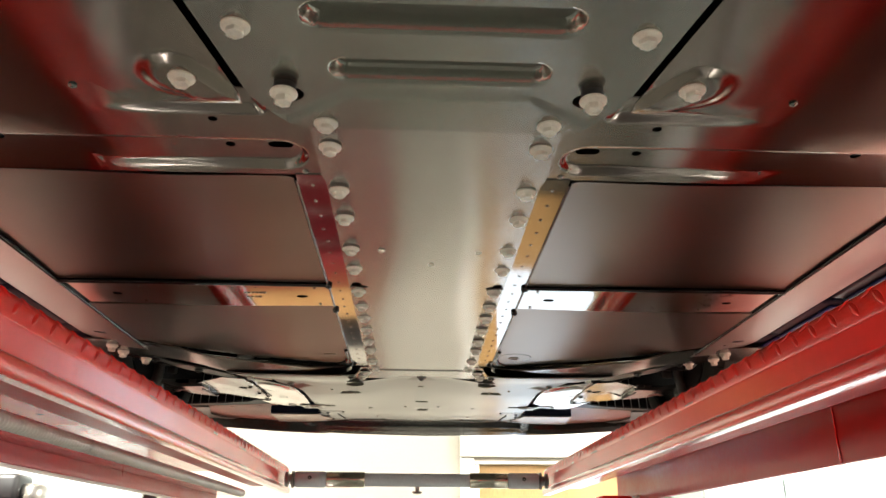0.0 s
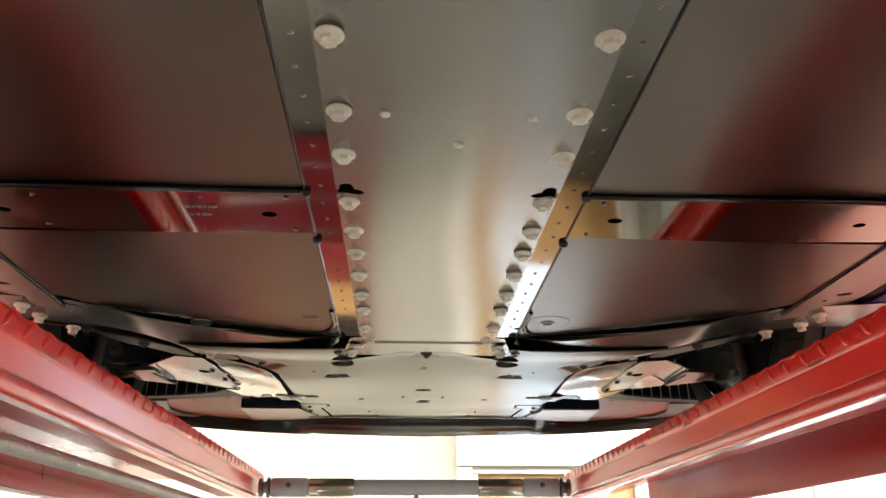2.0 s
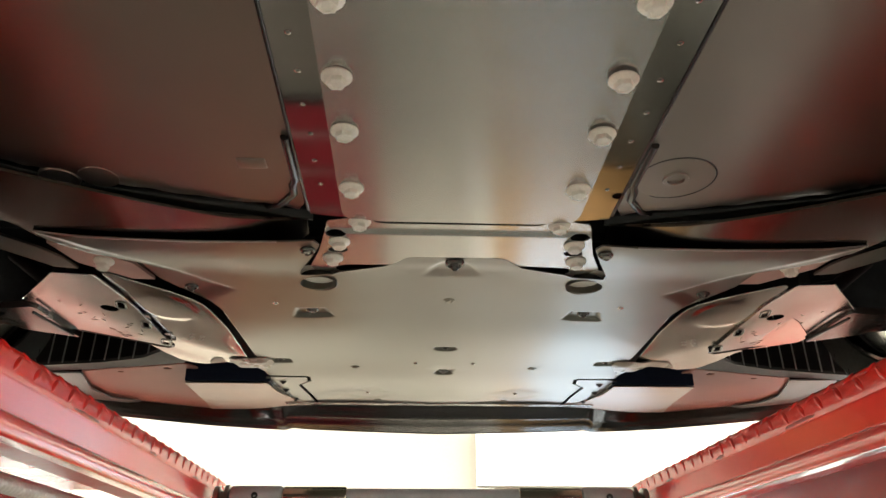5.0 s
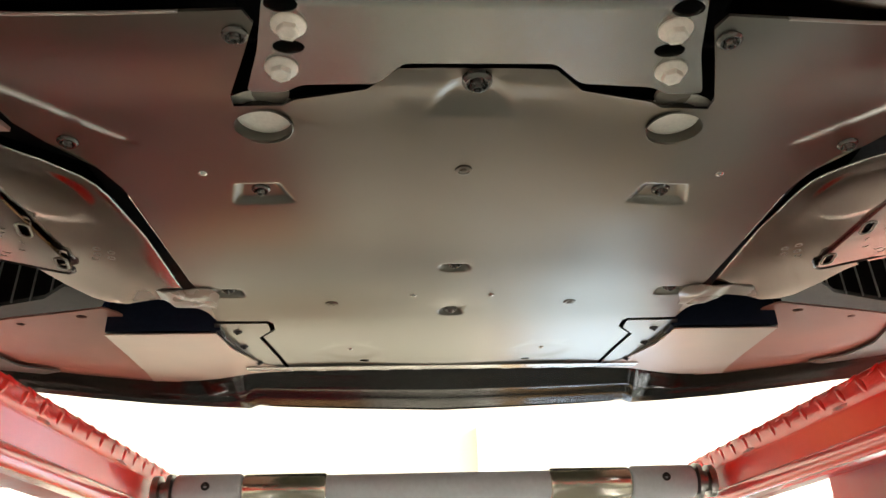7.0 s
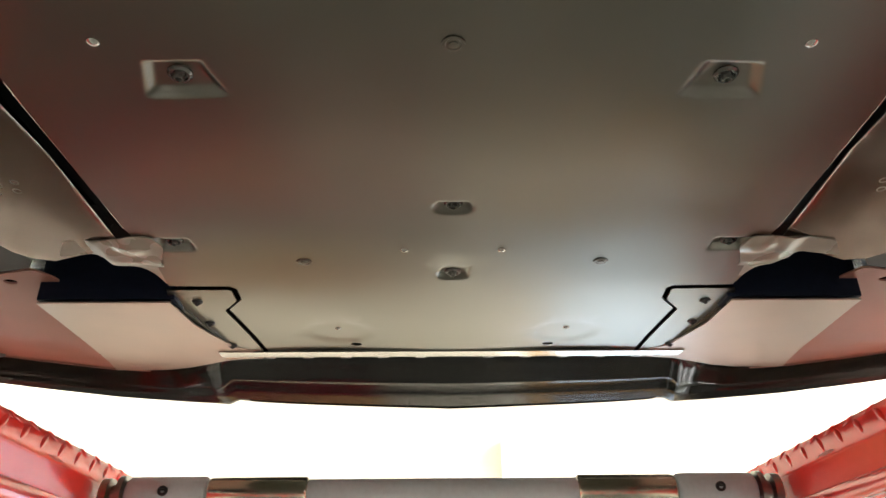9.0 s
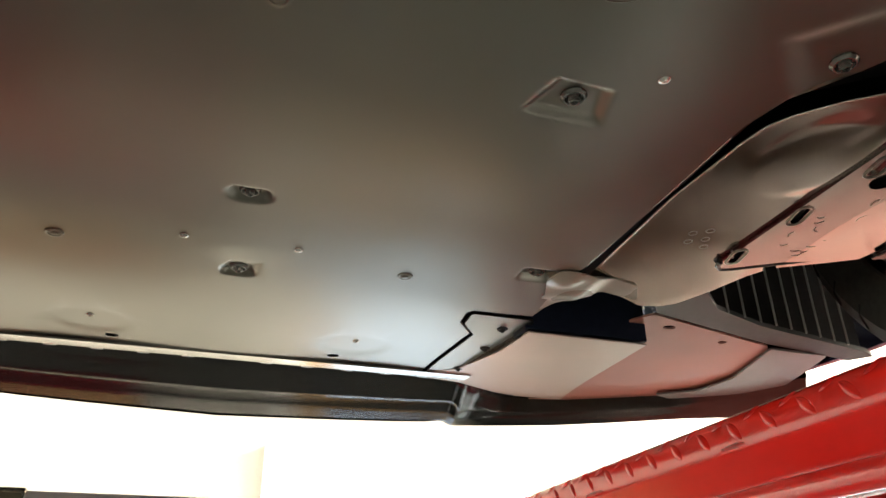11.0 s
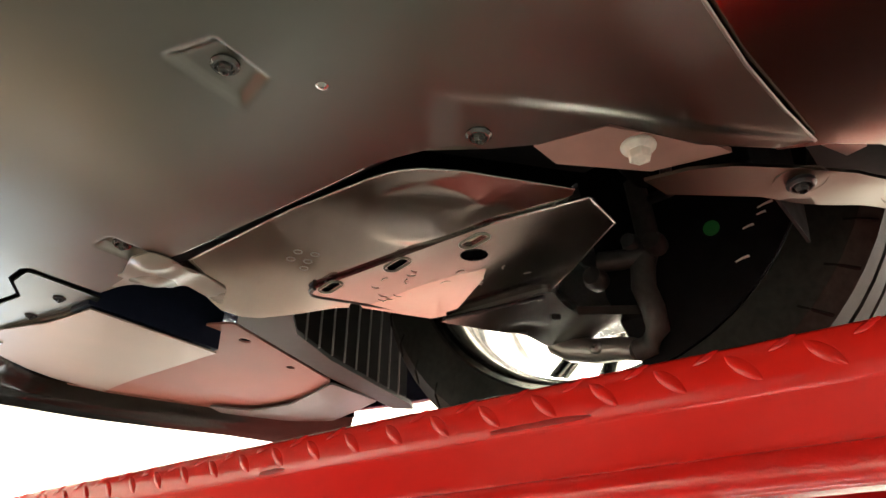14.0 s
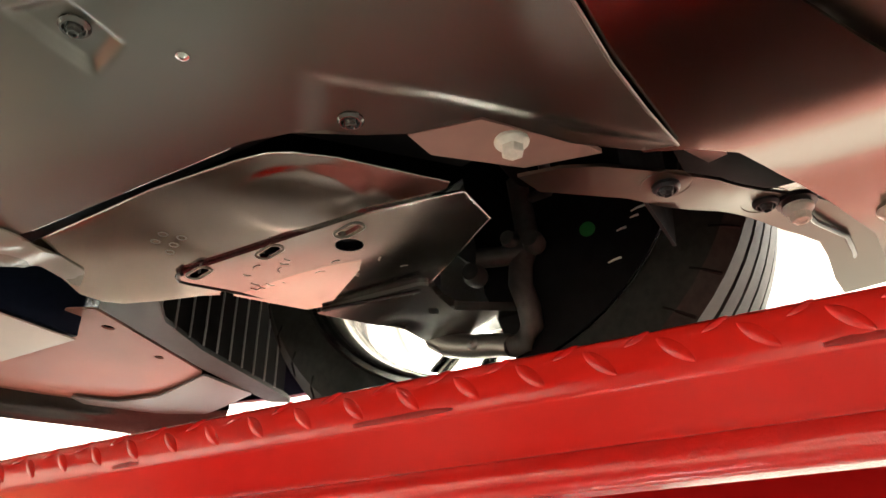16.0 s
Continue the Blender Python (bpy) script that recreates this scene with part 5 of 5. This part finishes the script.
for m in (-1, 1):
    wheel(m * WX, AX_Y, m)
    wheel(m * WX, AX_Y - 2.722, m)
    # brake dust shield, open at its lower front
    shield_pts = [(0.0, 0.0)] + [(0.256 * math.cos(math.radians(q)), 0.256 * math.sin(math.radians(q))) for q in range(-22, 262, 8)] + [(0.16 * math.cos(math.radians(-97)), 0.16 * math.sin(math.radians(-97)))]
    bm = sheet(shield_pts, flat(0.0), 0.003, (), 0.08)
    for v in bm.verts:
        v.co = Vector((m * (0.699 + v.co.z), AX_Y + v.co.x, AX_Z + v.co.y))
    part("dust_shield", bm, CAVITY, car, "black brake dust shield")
    # upright, its bolts and a strut
    up = bmesh.new()
    tube([(m * 0.672, 2.086, 1.935), (m * 0.676, 2.084, 1.900), (m * 0.682, 2.083, 1.862), (m * 0.683, 2.094, 1.839), (m * 0.684, 2.097, 1.815), (m * 0.686, 2.091, 1.790), (m * 0.688, 2.090, 1.768), (m * 0.689, 2.101, 1.753), (m * 0.690, 2.116, 1.751)], lambda t: 0.0135 - 0.004 * abs(t - 0.45), 12, up)
    tube([(m * 0.680, 2.090, 1.850), (m * 0.672, 2.112, 1.847), (m * 0.668, 2.136, 1.850)], 0.011, 10, up)
    kn = part("knuckle", up, CAST, car, "cast aluminium steering knuckle")
    for y, z, x, r in ((2.098, 1.861, 0.668, 1.0), (2.073, 1.853, 0.668, 1.15), (2.143, 1.833, 0.668, 1.25)):
        part("knuckle_bolt", lathe([(0.0095 * r, 0.012), (0.0105 * r, 0.0), (0.0085 * r, -0.004), (0.008 * r, -0.009), (0.003, -0.010)], "x", 14, centre=(m * x, y, z)), CAST, kn)
    carrier = bmesh.new()
    tube([(m * 0.700, 2.118, 1.756), (m * 0.712, 2.140, 1.766), (m * 0.718, 2.172, 1.772), (m * 0.724, 2.205, 1.784), (m * 0.730, 2.225, 1.80)], lambda t: 0.012 + 0.004 * t, 10, carrier)
    hc = part("hub_carrier", carrier, DULL, kn, "grey cast hub carrier")
    part("carrier_bolt", lathe([(0.0075, 0.006), (0.008, 0.0), (0.0065, -0.003), (0.0025, -0.0032), (0.002, 0.0)], "x", 14, centre=(m * 0.704, 2.166, 1.771)), STEEL, kn)
    part("caliper", box_bm(*sorted((m * 0.715, m * 0.80)), AX_Y + 0.09, AX_Y + 0.20, AX_Z + 0.0, AX_Z + 0.12, 0.015), CAST, car, "brake caliper behind the rim")
    part("tie_rod", tube([(m * 0.42, AX_Y - 0.07, Z + 0.145), (m * 0.56, AX_Y - 0.085, Z + 0.135), (m * 0.67, AX_Y - 0.09, Z + 0.13)], 0.010, 10), CAVITY, car)
    part("anti_roll_link", tube([(m * 0.52, AX_Y - 0.02, Z + 0.02), (m * 0.575, AX_Y - 0.005, Z + 0.035), (m * 0.63, AX_Y - 0.01, Z + 0.075)], 0.011, 10), CAVITY, car)
    part("brake_hose", tube([(m * 0.50, AX_Y - 0.13, Z + 0.11), (m * 0.56, AX_Y - 0.15, Z + 0.09), (m * 0.62, AX_Y - 0.13, Z + 0.075), (m * 0.66, AX_Y - 0.10, Z + 0.10)], 0.006, 8), DARK, car)
    for yy, zz, ll in ((1.965, 0.0725, 0.010), (1.970, 0.064, 0.006), (1.985, 0.0535, 0.007), (1.997, 0.021, 0.009)):
        part("hose_fitting", tube([(m * 0.692, yy + 0.7 * ll, Z + zz - 0.3 * ll), (m * 0.6935, yy, Z + zz), (m * 0.694, yy - 0.8 * ll, Z + zz + 0.1 * ll)], lambda t: 0.0009 + 0.0005 * t, 8), BOLT, car, "pale metal hose fitting")
    part("wheel_weight", box_bm(*sorted((m * 0.735, m * 0.738)), AX_Y - 0.12, AX_Y - 0.095, Z + 0.020, Z + 0.026, 0.001), CHROME, car)
    if m > 0:
        part("paint_dot", lathe([(0.0085, 0.0), (0.0085, -0.0012)], "x", 18, centre=(0.6895, 2.019, Z + 0.061)), MARK, car, "green paint inspection dot")
    part("inner_liner", sheet([(0.50, 0.016), (0.655, 0.016), (0.665, 0.06), (0.665, 0.30), (0.50, 0.30)], flat(0.0), 0.003, (), 0.04), CAVITY, car, "black inner wheel-arch liner").matrix_basis = Matrix.Translation((0, 1.93, Z)) @ pose(0, 0, 0, 90) @ Matrix.Scale(m, 4, (1, 0, 0))
    # added black plate, keeps the bright rim out of the view from behind
    part("splash_guard", box_bm(*sorted((m * 0.615, m * 0.785)), 2.248, 2.252, Z + 0.045, Z + 0.20, 0.001), CAVITY, car, "black plate added to hide the bright rim")
    # wheel-house: a dark arched liner over the wheel
    house = bmesh.new()
    rows = []
    for k in range(19):
        a = math.radians(-14 + 208 * k / 18)
        rr = 0.405
        rows.append([house.verts.new((m * xx, AX_Y + rr * math.cos(a), AX_Z + rr * math.sin(a))) for xx in (0.50, 0.93)])
    for a, b in zip(rows, rows[1:]):
        house.faces.new((a[0], a[1], b[1], b[0]))
    inner = [r[0] for r in rows]
    c = house.verts.new((m * 0.50, AX_Y, AX_Z - 0.05))
    for a, b in zip(inner, inner[1:]):
        house.faces.new((a, b, c))
    bmesh.ops.solidify(house, geom=house.faces[:], thickness=0.004)
    part("wheel_house", house, CAVITY, car, "black wheel-arch liner", smooth=False)

# the front structure sits a little back from the floor; the suspension groups are turned slightly, one to each side
def placed(x, y, z, rx, ry, rz):
    return Matrix.Translation((x, y, z)) @ pose(0, 0, 0, rx, ry, rz) @ Matrix.Translation((0, -2.0, -1.8))


TRAY_AT = placed(0.0, 1.9735, 1.8027, 0, 0, 0)
NOSE_AT = {1: placed(-0.015, 1.957, 1.8015, 0, 0, 0), -1: placed(0.010, 1.957, 1.8015, 0, 0, -0.3)}
WHEEL_AT = {1: placed(0.0167, 1.9826, 1.8163, -1.154, -0.721, 1.705), -1: placed(-0.0244, 1.9837, 1.8164, -1.154, 0.721, -3.767)}
BUMPER_AT = {1: placed(-0.032, 1.9795, 1.8027, 0, 0, 0), -1: placed(0.032, 1.9795, 1.8027, 0, 0, 0)}
TRAY_PARTS = ("front_undertray", "bumper_lip", "deflector_shield", "tab_bracket", "foil_tab")
NOSE_PARTS = ("air_box",)
BUMPER_PARTS = ("bumper_floor", "bumper_wrap", "duct_frame")
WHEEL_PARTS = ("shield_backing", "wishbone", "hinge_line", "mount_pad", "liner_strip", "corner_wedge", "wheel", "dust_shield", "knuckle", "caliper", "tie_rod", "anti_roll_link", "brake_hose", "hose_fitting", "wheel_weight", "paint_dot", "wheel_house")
for ob in list(car.children):
    kind = ob.name.split(".")[0]
    if kind == "wheel" and ob.location.y < 0:
        continue
    reach = [v.co.x for v in ob.data.vertices] if ob.type == "MESH" else [0]
    m = 1 if ob.location.x + (min(reach) + max(reach)) / 2 > 0 else -1
    if kind in TRAY_PARTS:
        ob.matrix_basis = TRAY_AT @ ob.matrix_basis
    elif kind in NOSE_PARTS:
        ob.matrix_basis = NOSE_AT[m] @ ob.matrix_basis
    elif kind in BUMPER_PARTS:
        ob.matrix_basis = BUMPER_AT[m] @ ob.matrix_basis
    elif kind in WHEEL_PARTS:
        ob.matrix_basis = WHEEL_AT[m] @ ob.matrix_basis

# added black plate, stops bright wall showing through the floor gap
part("firewall", box_bm(-0.46, 0.46, 1.955, 1.960, Z + 0.024, Z + 0.55, 0.001), CAVITY, car, "black plate added to close a see-through gap")

# outer body: sides with wheel openings, and a crowned top
def shoulder(y):
    pts = [(-1.52, 2.55), (-1.2, 2.66), (-0.5, 2.68), (0.4, 2.60), (1.3, 2.55), (2.1, 2.55), (2.7, 2.36), (3.05, 2.12), (3.12, 2.05)]
    return float(np.interp(y, *zip(*pts)))


def crown(y):
    pts = [(-1.52, 2.58), (-1.2, 2.72), (-0.5, 2.80), (0.1, 2.93), (0.6, 2.95), (1.0, 2.90), (1.5, 2.68), (1.8, 2.56), (2.4, 2.44), (2.9, 2.22), (3.12, 2.06)]
    return float(np.interp(y, *zip(*pts)))


def half_width(y):
    pts = [(-1.52, 0.84), (-1.3, 0.93), (-0.55, 0.985), (0.6, 0.955), (1.2, 0.945), (2.16, 0.965), (2.6, 0.93), (2.85, 0.86), (3.05, 0.66), (3.12, 0.40)]
    return float(np.interp(y, *zip(*pts)))


for m in (-1, 1):
    low = Z + 0.04
    prof = [(-1.52, low + 0.25), (-1.3, low)]
    for yc in (AX_Y - 2.722, AX_Y):
        for k in range(15):
            a = math.radians(200 - 220 * k / 14)
            prof.append((yc + 0.378 * math.cos(a), max(low, AX_Z + 0.378 * math.sin(a))))
    prof += [(2.85, low + 0.01), (3.0, low + 0.03), (3.06, low + 0.08), (3.1, 2.04)]
    prof += [(y, shoulder(y)) for y in (2.95, 2.7, 2.4, 2.1, 1.7, 1.3, 0.8, 0.4, 0.0, -0.5, -0.9, -1.2, -1.5)]
    bm = sheet(prof, lambda y, z: 0.0, 0.012, (), 0.08)
    for v in bm.verts:
        y, z, t = v.co.x, v.co.y, v.co.z
        s = smooth01((z - low) / max(0.1, shoulder(y) - low))
        v.co = Vector((m * (half_width(y) - 0.025 * (2 * s - 1) ** 2 - t), y, z))
    part("body_side", bm, BODY, car, "dark blue body side with wheel openings")
bm = bmesh.new()
rows = []
for k in range(48):
    y = -1.52 + (3.12 + 1.52) * k / 47
    row = []
    for i in range(13):
        u = -1 + i / 6
        s = (1 - abs(u) ** 2.6)
        row.append(bm.verts.new((u * (half_width(y) - 0.03), y, shoulder(y) + (crown(y) - shoulder(y)) * s)))
    rows.append(row)
for a, b in zip(rows, rows[1:]):
    for i in range(12):
        bm.faces.new((a[i], a[i + 1], b[i + 1], b[i]))
bmesh.ops.solidify(bm, geom=bm.faces[:], thickness=0.01)
part("body_top", bm, BODY, car, "dark blue hood, cabin and deck")

# ---- things along the walls: some glimpsed under the runways, some only reflected ----
def cabinet(x, y, w, d, h, label, paint=CHEST):
    c = thing("tool_cabinet", label, "cabinet", "tool cabinets", at=(x, y, FZ))
    part("carcass", box_bm(-w / 2, w / 2, -d / 2, d / 2, 0.08, h, 0.01), paint, c)
    n = 6
    for k in range(n):
        z0 = 0.12 + (h - 0.16) * k / n
        dr = part("drawer", box_bm(-w / 2 + 0.03, w / 2 - 0.03, -d / 2 - 0.018, -d / 2 - 0.001, z0, z0 + (h - 0.16) / n - 0.015, 0.004), paint, c)
        part("pull", box_bm(-w / 2 + 0.08, w / 2 - 0.08, -d / 2 - 0.032, -d / 2 - 0.0185, z0 + (h - 0.16) / n - 0.05, z0 + (h - 0.16) / n - 0.03, 0.003), STEEL, dr)
    for sx in (-1, 1):
        for sy in (-1, 1):
            part("foot", box_bm(sx * (w / 2 - 0.06) - 0.03, sx * (w / 2 - 0.06) + 0.03, sy * (d / 2 - 0.06) - 0.03, sy * (d / 2 - 0.06) + 0.03, 0, 0.079, 0.004), DARK, c)
    return c


cabinet(3.05, Y1 - 0.35, 1.3, 0.6, 1.80, "tall red steel tool cabinet against the cream wall")
cabinet(-2.55, Y1 - 1.75, 1.5, 0.6, 1.42, "dark red steel tool cabinet standing out from the wall")
# unseen; added pale to brighten the right floor pans' reflections
cabinet(2.05, Y1 - 0.95, 1.2, 0.6, 0.95, "low pale cabinet added unseen to brighten reflections", BIN)
cabinet(3.2, Y1 - 1.75, 1.4, 0.6, 1.42, "dark red steel tool cabinet standing out from the wall")
panel = thing("steel_locker", "pale grey-green steel locker against the wall", "locker", at=(2.0, Y1 - 0.3, FZ))
part("carcass", box_bm(-0.45, 0.45, -0.25, 0.28, 0.0, 1.95, 0.008), TEAL, panel)
for sx in (-1, 1):
    leaf = part("door", box_bm(min(sx * 0.006, sx * 0.44), max(sx * 0.006, sx * 0.44), -0.268, -0.252, 0.06, 1.92, 0.003), TEAL, panel)
    part("handle", box_bm(sx * 0.05 - 0.008, sx * 0.05 + 0.008, -0.29, -0.2685, 0.95, 1.10, 0.004), DARK, leaf)
sign = thing("wall_notice", "small white paper notice with rows of print on the wall", "notice", at=(2.62, Y1, 1.80))
part("paper", box_bm(-0.10, 0.10, -0.006, -0.001, -0.14, 0.14, 0.0005), TRIM, sign)
for k in range(7):
    part("print_line", box_bm(-0.075, 0.05 + 0.02 * (k % 2), -0.0075, -0.0062, 0.10 - 0.035 * k, 0.108 - 0.035 * k), INK, sign)
rack = thing("machine_rack", "grey steel rack holding a dark machine by the wall", "rack", at=(-2.3, Y1 - 0.26, FZ))
part("back_panel", box_bm(-0.7, 0.7, 0.2, 0.24, 0.0, 2.05, 0.005), TEAL, rack)
part("shelf", box_bm(-0.7, 0.7, -0.25, 0.199, 1.42, 1.46, 0.004), TEAL, rack)
for sx in (-1, 1):
    part("leg", box_bm(sx * 0.67 - 0.025, sx * 0.67 + 0.025, -0.25, -0.2, 0, 1.419, 0.004), TEAL, rack)
mach = thing("air_compressor", "dark compact machine standing on the grey rack", "machine", at=(-2.3, Y1 - 0.30, FZ + 1.46))
part("tank", lathe([(0.05, -0.28), (0.13, -0.25), (0.15, -0.2), (0.15, 0.2), (0.13, 0.25), (0.05, 0.28)], "x", 24, centre=(0, 0, 0.17)), DARK, mach)
part("motor", box_bm(-0.16, 0.14, -0.10, 0.10, 0.31, 0.46, 0.03), DARK, mach)
part("head", lathe([(0.06, 0), (0.07, 0.02), (0.07, 0.09), (0.05, 0.11)], "z", 18, centre=(0.19, 0, 0.30)), STEEL, mach)
for sx in (-1, 1):
    part("foot", box_bm(sx * 0.18 - 0.02, sx * 0.18 + 0.02, -0.10, 0.10, 0.0, 0.03, 0.003), STEEL, mach)

bench = thing("workbench", "low red cabinet workbench with an oak back board against the wall", "workbench", at=(-1.15, Y1 - 0.32, FZ))
part("carcass", box_bm(-0.93, 0.93, -0.28, 0.30, 0.06, 0.699, 0.01), CHEST, bench)
part("worktop", box_bm(-0.95, 0.95, -0.31, 0.31, 0.70, 0.74, 0.006), CHEST, bench, "dark red worktop")
part("back_board", box_bm(-0.95, 0.95, 0.28, 0.31, 0.741, 0.94, 0.004), WOOD, bench, "oak back board")
part("tool_board", box_bm(-0.95, 0.95, 0.285, 0.31, 0.941, 1.14, 0.004), DARK, bench, "black tool board")
part("plinth", box_bm(-0.91, 0.91, -0.24, 0.28, 0.0, 0.059), DARK, bench)
for k in range(3):
    for sx in (-1, 1):
        dr = part("drawer", box_bm(sx * 0.465 - 0.45, sx * 0.465 + 0.45, -0.298, -0.281, 0.075 + 0.205 * k, 0.275 + 0.205 * k, 0.004), CHEST, bench)
        part("pull", box_bm(sx * 0.465 - 0.3, sx * 0.465 + 0.3, -0.312, -0.2985, 0.248 + 0.205 * k, 0.262 + 0.205 * k, 0.003), STEEL, dr)
